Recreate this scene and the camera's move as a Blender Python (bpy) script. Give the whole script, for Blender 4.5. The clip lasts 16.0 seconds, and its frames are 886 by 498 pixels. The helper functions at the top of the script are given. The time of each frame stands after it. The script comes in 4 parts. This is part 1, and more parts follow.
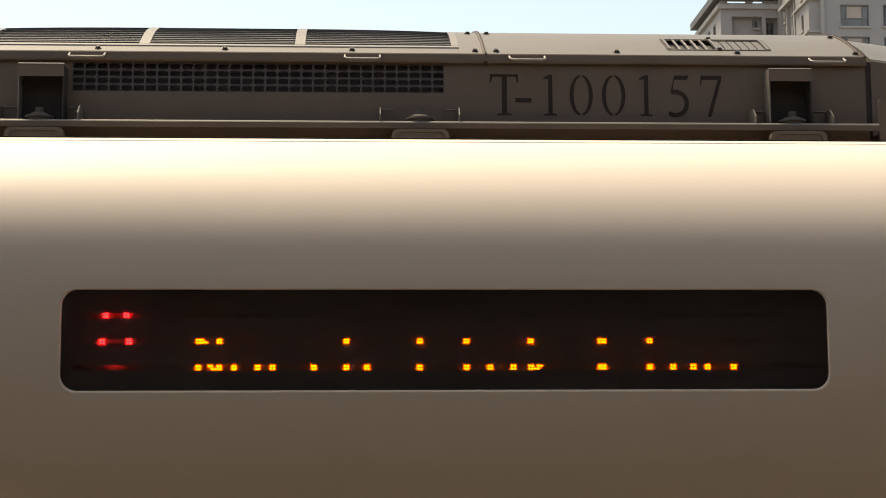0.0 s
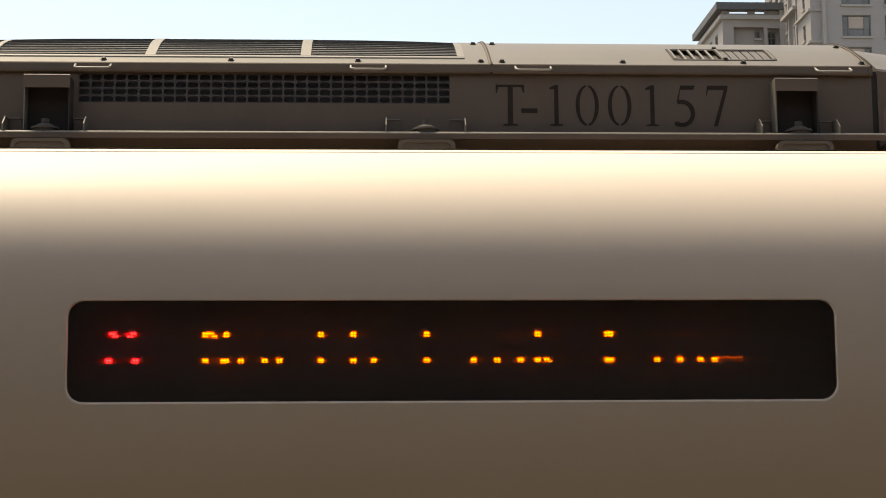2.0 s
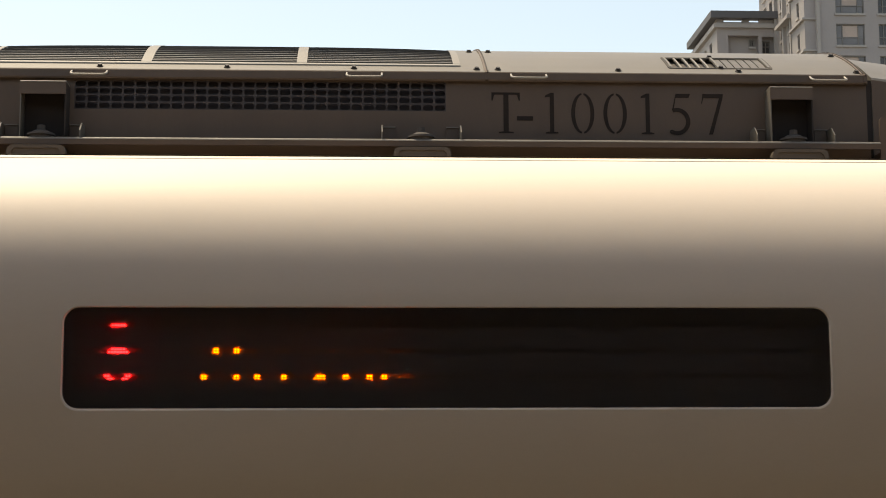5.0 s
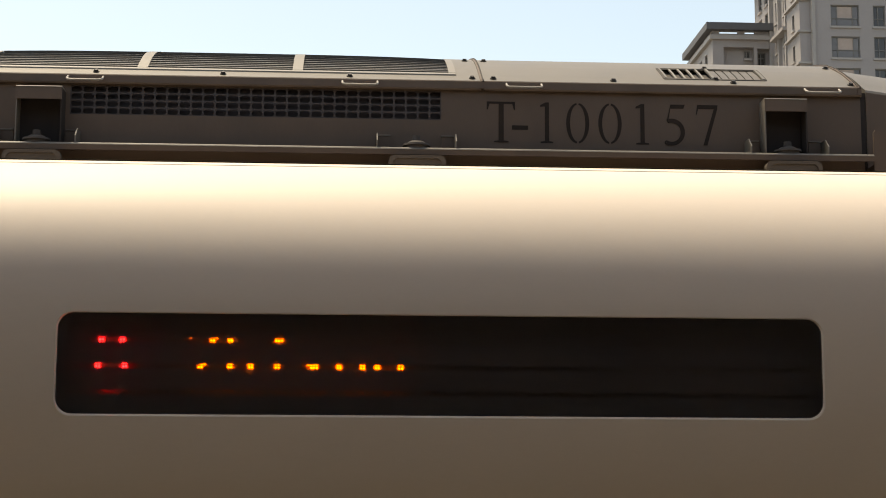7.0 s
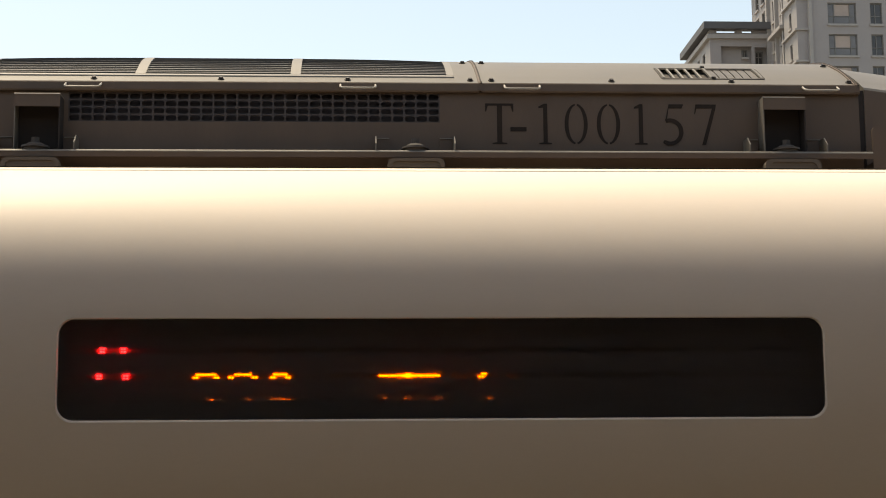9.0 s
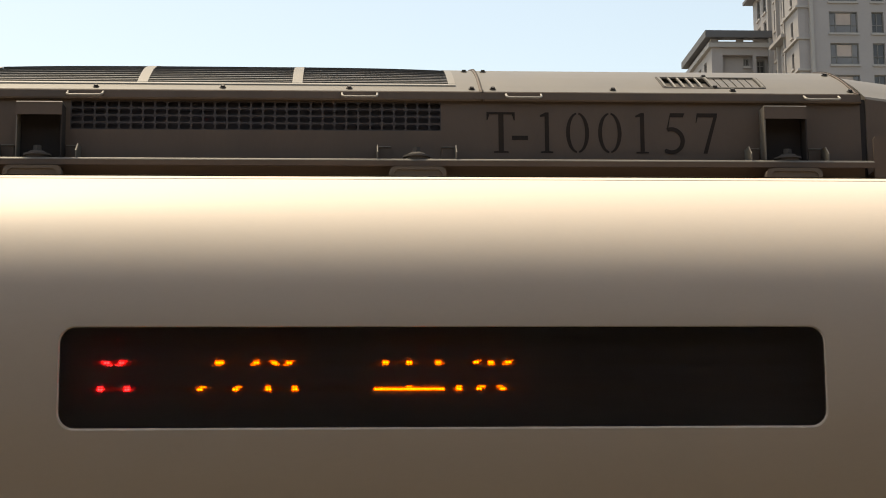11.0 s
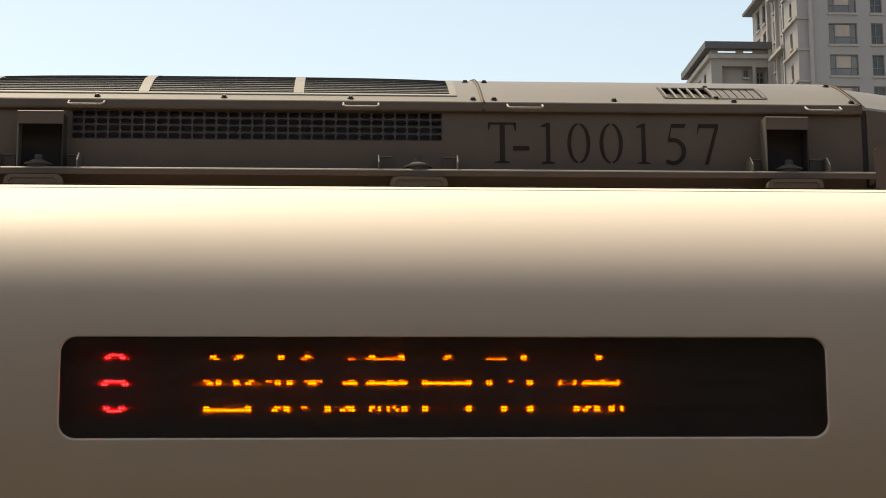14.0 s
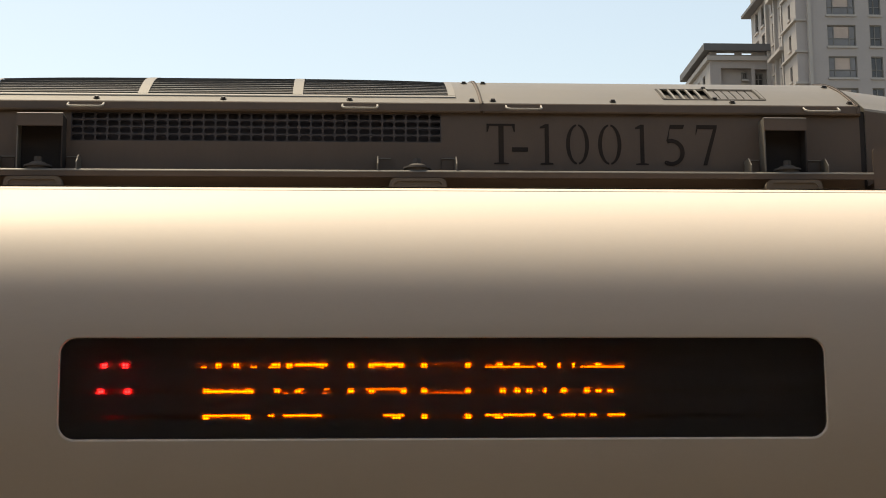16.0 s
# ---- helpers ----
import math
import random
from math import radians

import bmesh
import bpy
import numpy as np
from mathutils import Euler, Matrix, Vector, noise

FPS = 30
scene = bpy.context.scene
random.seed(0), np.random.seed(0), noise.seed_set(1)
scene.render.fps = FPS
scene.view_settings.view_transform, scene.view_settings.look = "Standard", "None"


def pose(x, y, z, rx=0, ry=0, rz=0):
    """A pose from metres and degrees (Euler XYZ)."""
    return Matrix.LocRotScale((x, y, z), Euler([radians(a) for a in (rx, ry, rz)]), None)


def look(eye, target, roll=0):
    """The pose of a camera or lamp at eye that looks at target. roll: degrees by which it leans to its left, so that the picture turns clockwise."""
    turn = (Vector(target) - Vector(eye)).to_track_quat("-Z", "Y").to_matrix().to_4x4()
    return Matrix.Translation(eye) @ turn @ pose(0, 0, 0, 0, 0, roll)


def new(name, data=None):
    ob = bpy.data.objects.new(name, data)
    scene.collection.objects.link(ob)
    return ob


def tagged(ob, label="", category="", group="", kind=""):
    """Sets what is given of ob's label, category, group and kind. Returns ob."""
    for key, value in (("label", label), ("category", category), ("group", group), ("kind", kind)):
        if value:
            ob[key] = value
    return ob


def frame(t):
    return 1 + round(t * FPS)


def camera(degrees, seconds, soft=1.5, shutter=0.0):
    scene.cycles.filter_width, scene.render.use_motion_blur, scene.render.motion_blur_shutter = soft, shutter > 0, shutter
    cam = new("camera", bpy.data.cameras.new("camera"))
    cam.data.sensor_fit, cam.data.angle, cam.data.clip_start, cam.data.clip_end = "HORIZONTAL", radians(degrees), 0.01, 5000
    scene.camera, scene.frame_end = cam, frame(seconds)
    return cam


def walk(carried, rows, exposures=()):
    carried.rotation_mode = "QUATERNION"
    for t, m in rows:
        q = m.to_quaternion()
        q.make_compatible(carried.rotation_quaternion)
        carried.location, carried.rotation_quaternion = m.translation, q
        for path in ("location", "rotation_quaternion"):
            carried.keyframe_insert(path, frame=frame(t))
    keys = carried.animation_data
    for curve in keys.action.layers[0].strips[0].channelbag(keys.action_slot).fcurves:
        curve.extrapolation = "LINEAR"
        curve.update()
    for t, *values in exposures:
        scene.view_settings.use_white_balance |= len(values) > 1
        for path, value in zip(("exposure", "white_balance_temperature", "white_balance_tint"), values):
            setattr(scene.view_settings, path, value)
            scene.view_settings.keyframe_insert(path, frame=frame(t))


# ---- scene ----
cam = camera(29.6, 16.0, soft=1.0)
PATH = [
    (0, (-0.196, -3.505, 1.656), (-0.093, -1.526, 1.924), -0.3),
    (0.5, (-0.197, -3.509, 1.655), (-0.09, -1.53, 1.928), -0.1),
    (1, (-0.201, -3.508, 1.656), (-0.096, -1.529, 1.93), 0.0),
    (1.5, (-0.202, -3.504, 1.657), (-0.1, -1.526, 1.934), -0.2),
    (2, (-0.205, -3.499, 1.656), (-0.105, -1.521, 1.937), -0.4),
    (2.5, (-0.209, -3.498, 1.655), (-0.105, -1.521, 1.943), -0.3),
    (3, (-0.211, -3.499, 1.655), (-0.102, -1.524, 1.948), -0.1),
    (3.5, (-0.21, -3.501, 1.655), (-0.105, -1.525, 1.946), -0.2),
    (4, (-0.208, -3.503, 1.655), (-0.101, -1.526, 1.941), -0.3),
    (6.5, (-0.21, -3.505, 1.654), (-0.1, -1.531, 1.953), -0.0),
    (7, (-0.209, -3.51, 1.653), (-0.095, -1.536, 1.953), 0.2),
    (7.5, (-0.207, -3.509, 1.654), (-0.088, -1.534, 1.951), -0.2),
    (8, (-0.208, -3.509, 1.654), (-0.087, -1.535, 1.953), -0.4),
    (8.5, (-0.21, -3.512, 1.653), (-0.092, -1.538, 1.952), -0.5),
    (9, (-0.209, -3.509, 1.653), (-0.095, -1.536, 1.956), -0.5),
    (11.5, (-0.209, -3.512, 1.653), (-0.096, -1.54, 1.969), -0.4),
    (12, (-0.208, -3.512, 1.654), (-0.093, -1.541, 1.973), -0.4),
    (12.5, (-0.209, -3.508, 1.655), (-0.097, -1.536, 1.971), -0.6),
    (13, (-0.209, -3.505, 1.654), (-0.101, -1.532, 1.968), -0.7),
    (13.5, (-0.211, -3.505, 1.654), (-0.104, -1.533, 1.97), -0.4),
    (14, (-0.213, -3.509, 1.653), (-0.1, -1.539, 1.978), -0.3),
    (14.5, (-0.212, -3.515, 1.652), (-0.099, -1.545, 1.98), -0.1),
    (15, (-0.213, -3.52, 1.652), (-0.099, -1.55, 1.98), -0.3),
    (15.5, (-0.212, -3.517, 1.649), (-0.095, -1.548, 1.976), -0.4),
    (16, (-0.213, -3.514, 1.649), (-0.099, -1.544, 1.977), -0.4),
]
walk(cam, [(t, look(eye, target, roll)) for t, eye, target, roll in PATH], exposures=((0, 0.66, 8900, 7.5), (3.5, 0.60, 8900, 7), (9, 0.58, 8850, 6.5), (16, 0.50, 8800, 6)))

# ---- world and light ----
SUN_ELEV, SUN_AZ = radians(69.5), radians(-50)  # azimuth from +Y towards -X
world = bpy.data.worlds.new("sky")
scene.world = world
world.use_nodes = True
wn = world.node_tree.nodes
sky = wn.new("ShaderNodeTexSky")
sky.sky_type, sky.sun_disc = "NISHITA", False
sky.sun_elevation, sky.sun_rotation = SUN_ELEV, SUN_AZ
sky.air_density, sky.dust_density, sky.ozone_density = 1.0, 1.8, 0.25
wn["Background"].inputs["Strength"].default_value = 0.17
world.node_tree.links.new(sky.outputs[0], wn["Background"].inputs["Color"])
sun_data = bpy.data.lights.new("sun", "SUN")
sun_data.energy, sun_data.angle, sun_data.color = 3.05, radians(12), (1.0, 0.95, 0.87)
sun = new("sun", sun_data)
sun_from = Vector((math.sin(SUN_AZ) * math.cos(SUN_ELEV), math.cos(SUN_AZ) * math.cos(SUN_ELEV), math.sin(SUN_ELEV)))
sun.matrix_world = look(sun_from * 50, (0, 0, 0))


# ---- materials ----
def material(name, colour, rough=0.5, metal=0.0, vary=0.12, scale=6.0, fine=90.0, bump=0.0, stain=None, stain_amount=0.0,
             stain_scale=3.0, coat=0.0, stretch=(1, 1, 1), island=0.0):
    m = bpy.data.materials.new(name)
    m.use_nodes = True
    n, l = m.node_tree.nodes, m.node_tree.links
    b = n["Principled BSDF"]
    b.inputs["Roughness"].default_value, b.inputs["Metallic"].default_value = rough, metal
    b.inputs["Coat Weight"].default_value = coat
    b.inputs["Coat Roughness"].default_value = 0.12
    co = n.new("ShaderNodeTexCoord")
    mp = n.new("ShaderNodeMapping")
    mp.inputs["Scale"].default_value = stretch
    l.new(co.outputs["Object"], mp.inputs["Vector"])
    big, small = n.new("ShaderNodeTexNoise"), n.new("ShaderNodeTexNoise")
    big.inputs["Scale"].default_value, small.inputs["Scale"].default_value = scale, fine
    big.inputs["Detail"].default_value, small.inputs["Detail"].default_value = 4, 3
    l.new(mp.outputs[0], big.inputs["Vector"])
    l.new(mp.outputs[0], small.inputs["Vector"])
    add = n.new("ShaderNodeMath")
    add.operation = "MULTIPLY_ADD"
    add.inputs[1].default_value = 0.4
    l.new(small.outputs[0], add.inputs[0])
    l.new(big.outputs[0], add.inputs[2])
    ramp = n.new("ShaderNodeValToRGB")
    e = ramp.color_ramp.elements
    e[0].position, e[1].position = 0.42, 0.98
    e[0].color = (*[max(0, c * (1 - vary)) for c in colour], 1)
    e[1].color = (*[min(1, c * (1 + vary)) for c in colour], 1)
    l.new(add.outputs[0], ramp.inputs[0])
    out = ramp.outputs[0]
    if stain:
        st = n.new("ShaderNodeTexNoise")
        st.inputs["Scale"].default_value, st.inputs["Detail"].default_value, st.inputs["Roughness"].default_value = stain_scale, 6, 0.65
        l.new(mp.outputs[0], st.inputs["Vector"])
        sr = n.new("ShaderNodeMapRange")
        sr.inputs[1].default_value, sr.inputs[2].default_value = 0.48, 0.72
        sr.inputs[3].default_value, sr.inputs[4].default_value = 0, stain_amount
        l.new(st.outputs[0], sr.inputs[0])
        mix = n.new("ShaderNodeMix")
        mix.data_type = "RGBA"
        mix.inputs["B"].default_value = (*stain, 1)
        for s in mix.inputs:
            if s.name == "B" and s.type == "RGBA":
                s.default_value = (*stain, 1)
            if s.name == "A" and s.type == "RGBA":
                l.new(out, s)
        l.new(sr.outputs[0], mix.inputs[0])
        out = [o for o in mix.outputs if o.type == "RGBA"][0]
    l.new(out, b.inputs["Base Color"])
    rr = n.new("ShaderNodeMapRange")
    rr.inputs[3].default_value, rr.inputs[4].default_value = max(0.02, rough - 0.08), min(1, rough + 0.1)
    l.new(big.outputs[0], rr.inputs[0])
    l.new(rr.outputs[0], b.inputs["Roughness"])
    if bump:
        bp = n.new("ShaderNodeBump")
        bp.inputs["Strength"].default_value, bp.inputs["Distance"].default_value = bump, 0.004
        l.new(add.outputs[0], bp.inputs["Height"])
        l.new(bp.outputs[0], b.inputs["Normal"])
    return m


def glowing(name, colour, strength):
    m = bpy.data.materials.new(name)
    m.use_nodes = True
    b = m.node_tree.nodes["Principled BSDF"]
    b.inputs["Base Color"].default_value = (*[c * 0.3 for c in colour], 1)
    b.inputs["Emission Color"].default_value = (*colour, 1)
    b.inputs["Emission Strength"].default_value = strength
    return m


WHITE = material("train_paint", (0.73, 0.635, 0.545), 0.58, vary=0.025, scale=1.3, fine=160, bump=0.02, stain=(0.52, 0.45, 0.37),
                 stain_amount=0.17, stain_scale=2.2, coat=0.0, stretch=(0.35, 1, 1))
# one paint in two tones: shade put into this one, light into the next
SHADED_PAINT = material("shaded_tone", (0.107, 0.073, 0.052), 0.55, vary=0.07, scale=7, fine=120, bump=0.05, stain=(0.080, 0.054, 0.039),
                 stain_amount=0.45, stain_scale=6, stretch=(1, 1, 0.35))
LIT_PAINT = material("lit_tone", (0.150, 0.134, 0.114), 0.5, vary=0.06, scale=6, fine=120, bump=0.05, stain=(0.110, 0.099, 0.085),
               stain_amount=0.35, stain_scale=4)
SKIRT = material("skirt_paint", (0.165, 0.118, 0.088), 0.6, vary=0.1, scale=9, fine=120, bump=0.06, stain=(0.10, 0.052, 0.034), stain_amount=0.6, stain_scale=9, stretch=(0.25, 1, 1))
# paler copy of the lid tone, painting in light on upturned trim
LIT_TRIM = material("lit_trim_tone", (0.215, 0.195, 0.168), 0.5, vary=0.06, scale=12, fine=120, bump=0.04, stain=(0.15, 0.132, 0.112), stain_amount=0.35, stain_scale=8)
VENT = material("vent_paint", (0.108, 0.097, 0.087), 0.55, vary=0.1, scale=20)
HANDLE = material("handle_metal", (0.31, 0.285, 0.25), 0.55, 0.15, vary=0.06, scale=30)
DARK = material("dark_bolt", (0.035, 0.03, 0.028), 0.55, 0.3, vary=0.2, scale=60)
# black of the gaskets; elsewhere it paints in shade of gaps and hollows
SHADE_AND_GASKET = material("shade_and_gasket_black", (0.026, 0.019, 0.016), 0.8, vary=0.2, scale=12)
# dark tone that paints in shade on the slat faces
SHADED_SLAT = material("louvre_shaded", (0.085, 0.074, 0.068), 0.6, vary=0.2, scale=20)
GRILLE = material("grille_paint", (0.055, 0.043, 0.041), 0.6, vary=0.1, scale=9, fine=120, bump=0.05, stain=(0.05, 0.042, 0.042), stain_amount=0.5, stain_scale=5)
# near copy of the unit's shaded tone, for the foot brackets
BRACKET = material("bracket_shaded_tone", (0.098, 0.077, 0.058), 0.6, vary=0.1, scale=14, fine=120, bump=0.05)
COIL = material("coil_fins", (0.034, 0.027, 0.029), 0.6, 0.1, vary=0.2, scale=40)
STENCIL = material("stencil_paint", (0.022, 0.014, 0.010), 0.95, vary=0.3, scale=30, fine=240)
ROOF_BOUNCE = material("roof_bounce_sheet", (0.34, 0.28, 0.23), 0.9, vary=0.2, scale=5, fine=150, bump=0.2)
SEALANT = material("sealant", (0.42, 0.36, 0.31), 0.6, vary=0.1, scale=8)
# mount rubber; the vent's added shade sheet takes this tone too
RUBBER_AND_SHADE = material("rubber_and_vent_shade", (0.060, 0.051, 0.045), 0.75, vary=0.2, scale=30)
BLACK = material("display_black", (0.025, 0.0185, 0.0185), 0.5, vary=0.12, scale=14)
BORDER = material("border_print", (0.013, 0.0115, 0.013), 0.5, vary=0.12, scale=14)
BOARD = material("diode_board", (0.056, 0.042, 0.040), 0.6, vary=0.12, scale=14)
# cover glass with a rough share added to spread a halo round lit diodes
HALO_GLASS = bpy.data.materials.new("halo_glass")
HALO_GLASS.use_nodes = True
_n, _l = HALO_GLASS.node_tree.nodes, HALO_GLASS.node_tree.links
_n.remove(_n["Principled BSDF"])
_clear, _halo, _mix = _n.new("ShaderNodeBsdfGlass"), _n.new("ShaderNodeBsdfGlass"), _n.new("ShaderNodeMixShader")
for _b, _r in ((_clear, 0.03), (_halo, 0.36)):
    _b.inputs["Color"].default_value = (0.96, 0.95, 0.95, 1)
    _b.inputs["Roughness"].default_value, _b.inputs["IOR"].default_value = _r, 1.35
_halo_noise = _n.new("ShaderNodeTexNoise")
_halo_noise.inputs["Scale"].default_value = 9
_range = _n.new("ShaderNodeMapRange")
_range.inputs[3].default_value, _range.inputs[4].default_value = 0.50, 0.58
_l.new(_halo_noise.outputs[0], _range.inputs[0])
_l.new(_range.outputs[0], _mix.inputs[0])
_l.new(_clear.outputs[0], _mix.inputs[1])
_l.new(_halo.outputs[0], _mix.inputs[2])
_l.new(_mix.outputs[0], _n["Material Output"].inputs["Surface"])
AMBER = glowing("amber_led", (1.0, 0.118, 0.002), 12.5)
RED = glowing("red_led", (1.0, 0.011, 0.018), 22.0)
CONCRETE = material("platform_concrete", (0.163, 0.155, 0.145), 0.85, vary=0.15, scale=2, fine=60, bump=0.2)
GRAVEL = material("ballast", (0.16, 0.145, 0.13), 0.95, vary=0.4, scale=12, fine=40, bump=0.6)
GROUND = material("ground_soil", (0.15, 0.14, 0.12), 0.95, vary=0.3, scale=0.05, fine=1.2, bump=0.2)
# cream picked for the warm light that unseen canopy and wall bounce
BOUNCE_CREAM = material("bounce_cream", (0.76, 0.61, 0.45), 0.7, vary=0.15, scale=1.5, fine=20)
STEEL = material("rail_steel", (0.20, 0.16, 0.13), 0.5, 0.7, vary=0.2, scale=10)
FACADE = material("facade_tile", (0.335, 0.307, 0.308), 0.7, vary=0.06, scale=0.35, fine=4, stain=(0.23, 0.215, 0.215), stain_amount=0.35, stain_scale=0.15)
FACADE_PALE = material("facade_pale", (0.315, 0.290, 0.285), 0.7, vary=0.05, scale=0.35, fine=4, stain=(0.27, 0.255, 0.25), stain_amount=0.35, stain_scale=0.2)
TRIM = material("facade_trim", (0.36, 0.335, 0.325), 0.7, vary=0.05, scale=0.6, fine=5)
ROOFING = material("roof_slab", (0.105, 0.105, 0.115), 0.7, vary=0.1, scale=0.5, fine=5)
WINDOW = material("window_glass_dark", (0.07, 0.066, 0.068), 0.08, vary=0.25, scale=0.4, fine=2)
PALE_GLASS = material("window_glass_grey", (0.17, 0.16, 0.165), 0.1, vary=0.25, scale=0.4, fine=2)
CURTAIN = material("window_blind", (0.42, 0.33, 0.29), 0.35, vary=0.12, scale=0.7, fine=4)
FRAME = material("window_frame_dark", (0.17, 0.16, 0.155), 0.5, vary=0.1, scale=2)


# ---- mesh helpers ----
def part(name, bm, mat, parent=None, label="", smooth=False):
    me = bpy.data.meshes.new(name)
    bmesh.ops.recalc_face_normals(bm, faces=bm.faces)
    if smooth:
        for e in bm.edges:
            if len(e.link_faces) == 2 and e.calc_face_angle(0) > 0.35:
                e.smooth = False
    bm.to_mesh(me)
    bm.free()
    me.materials.append(mat)
    for p in me.polygons:
        p.use_smooth = smooth
    ob = new(name, me)
    if parent:
        ob.parent = parent
    if label:
        ob["label"] = label
    return ob


def box_into(bm, x0, x1, y0, y1, z0, z1, bevel=0.0):
    g = bmesh.ops.create_cube(bm, size=1.0)
    for v in g["verts"]:
        v.co = Vector(((x0 + x1) / 2 + v.co.x * (x1 - x0), (y0 + y1) / 2 + v.co.y * (y1 - y0), (z0 + z1) / 2 + v.co.z * (z1 - z0)))
    if bevel:
        es = {e for v in g["verts"] for e in v.link_edges}
        bmesh.ops.bevel(bm, geom=list(es), offset=bevel, segments=2, affect="EDGES", profile=0.5)
    return bm


def box(x0, x1, y0, y1, z0, z1, bevel=0.0):
    return box_into(bmesh.new(), x0, x1, y0, y1, z0, z1, bevel)


def cyl_into(bm, m, r1, r2, h, seg=16):
    """A cone frustum along local z, base at the origin of m."""
    bmesh.ops.create_cone(bm, cap_ends=True, segments=seg, radius1=r1, radius2=r2, depth=h, matrix=m @ Matrix.Translation((0, 0, h / 2)))
    return bm


def sweep(profile, xs, closed=False):
    """Extrudes a (y, z) profile along x through the given stations."""
    bm = bmesh.new()
    rings = [[bm.verts.new((x, y, z)) for y, z in profile] for x in xs]
    n = len(profile)
    for a, b in zip(rings, rings[1:]):
        for i in range(n if closed else n - 1):
            bm.faces.new((a[i], a[(i + 1) % n], b[(i + 1) % n], b[i]))
    if closed:
        bm.faces.new(rings[0])
        bm.faces.new(rings[-1])
    return bm


def rounded(x0, x1, z0, z1, r, seg=8):
    pts = []
    for cx, cz, a0 in ((x1 - r, z1 - r, 0), (x0 + r, z1 - r, 90), (x0 + r, z0 + r, 180), (x1 - r, z0 + r, 270)):
        for i in range(seg + 1):
            a = radians(a0 + 90 * i / seg)
            pts.append((cx + r * math.cos(a), cz + r * math.sin(a)))
    return pts


def loops_into(bm, loops, cap=False):
    rings = [[bm.verts.new(p) for p in lp] for lp in loops]
    n = len(rings[0])
    for a, b in zip(rings, rings[1:]):
        for i in range(n):
            bm.faces.new((a[i], a[(i + 1) % n], b[(i + 1) % n], b[i]))
    if cap:
        bm.faces.new(rings[-1])
    return bm


def tube(points, r, seg=8):
    """A round bar along a polyline."""
    bm = bmesh.new()
    pts = [Vector(p) for p in points]
    rings = []
    for i, p in enumerate(pts):
        d = (pts[min(i + 1, len(pts) - 1)] - pts[max(i - 1, 0)]).normalized()
        u = d.cross(Vector((0, 0.3, 1))).normalized()
        w = d.cross(u)
        rings.append([bm.verts.new(p + r * (math.cos(2 * math.pi * k / seg) * u + math.sin(2 * math.pi * k / seg) * w)) for k in range(seg)])
    for a, b in zip(rings, rings[1:]):
        for k in range(seg):
            bm.faces.new((a[k], a[(k + 1) % seg], b[(k + 1) % seg], b[k]))
    bm.faces.new(rings[0])
    bm.faces.new(rings[-1])
    return bm


def empty(name, x=0, y=0, z=0):
    ob = new(name)
    ob.location = (x, y, z)
    return ob


# ---- ground, platform, added canopy and wall ----
tagged(part("ground", box(-2500, 2500, -2500, 2500, -1.6, -1.1), GROUND), "dull brown ground beyond the station tracks", "ground", kind="structure")
tagged(part("ballast", box(-60, 60, 0.02, 9, -1.096, -0.95), GRAVEL), "grey crushed stone ballast under the tracks", "ballast", kind="stuff")
tagged(part("platform", box(-60, 60, -9, -0.16, -1.09, 0, 0.02), CONCRETE), "grey concrete platform beside the train", "platform", kind="structure")
# unseen canopy, added to keep sky light off the train's side
canopy = sweep([(-9.0, 3.75), (-0.92, 3.05), (-0.92, 3.13), (-9.0, 3.9)], (-30, 30), True)
tagged(part("added_canopy", canopy, BOUNCE_CREAM), "unseen cream canopy added to block sky and bounce light", "canopy", kind="structure")
# unseen wall, added to throw warm light at the train
tagged(part("added_wall", box(-60, 60, -9.3, -9.004, -1.0, 3.7), BOUNCE_CREAM), "unseen cream wall added to bounce warm light", "wall", kind="structure")
for ry in (0.75, 1.82):
    rail = sweep([(ry - 0.07, -0.945), (ry + 0.07, -0.945), (ry + 0.07, -0.93), (ry + 0.012, -0.91), (ry + 0.012, -0.83), (ry + 0.035, -0.82),
                  (ry + 0.035, -0.79), (ry - 0.035, -0.79), (ry - 0.035, -0.82), (ry - 0.012, -0.83), (ry - 0.012, -0.91), (ry - 0.07, -0.93)], (-60, 60), True)
    tagged(part("track_rail", rail, STEEL), "brown steel running rail on the ballast", "rail", group="rails", kind="structure")

# ---- train car body ----
BODY0, BODY1 = -9.0, 9.0
LX0, LX1, LZ0, LZ1, LR = -0.8124, 0.8082, 1.8296, 2.0466, 0.035
SZ1 = 2.0437
PX0, PX1, PZ0, PZ1 = -1.2, 1.2, 1.70, 2.09


BULGE, SHOULDER, FLAT = 0.95, 0.3607, 0.04


def bulge(z):
    """The side swells gently about the height of the sign."""
    return (z - 1.94) ** 2 / (2 * BULGE)


SHOULDER_FROM = math.atan((2.09 - 1.94) / BULGE)


def shoulder(th):
    """The curve over a short straight rise above the sign."""
    y0, z0 = bulge(2.09) + FLAT * math.tan(SHOULDER_FROM), 2.09 + FLAT
    return (y0 + SHOULDER * (math.cos(SHOULDER_FROM) - math.cos(th)), z0 + SHOULDER * (math.sin(th) - math.sin(SHOULDER_FROM)))


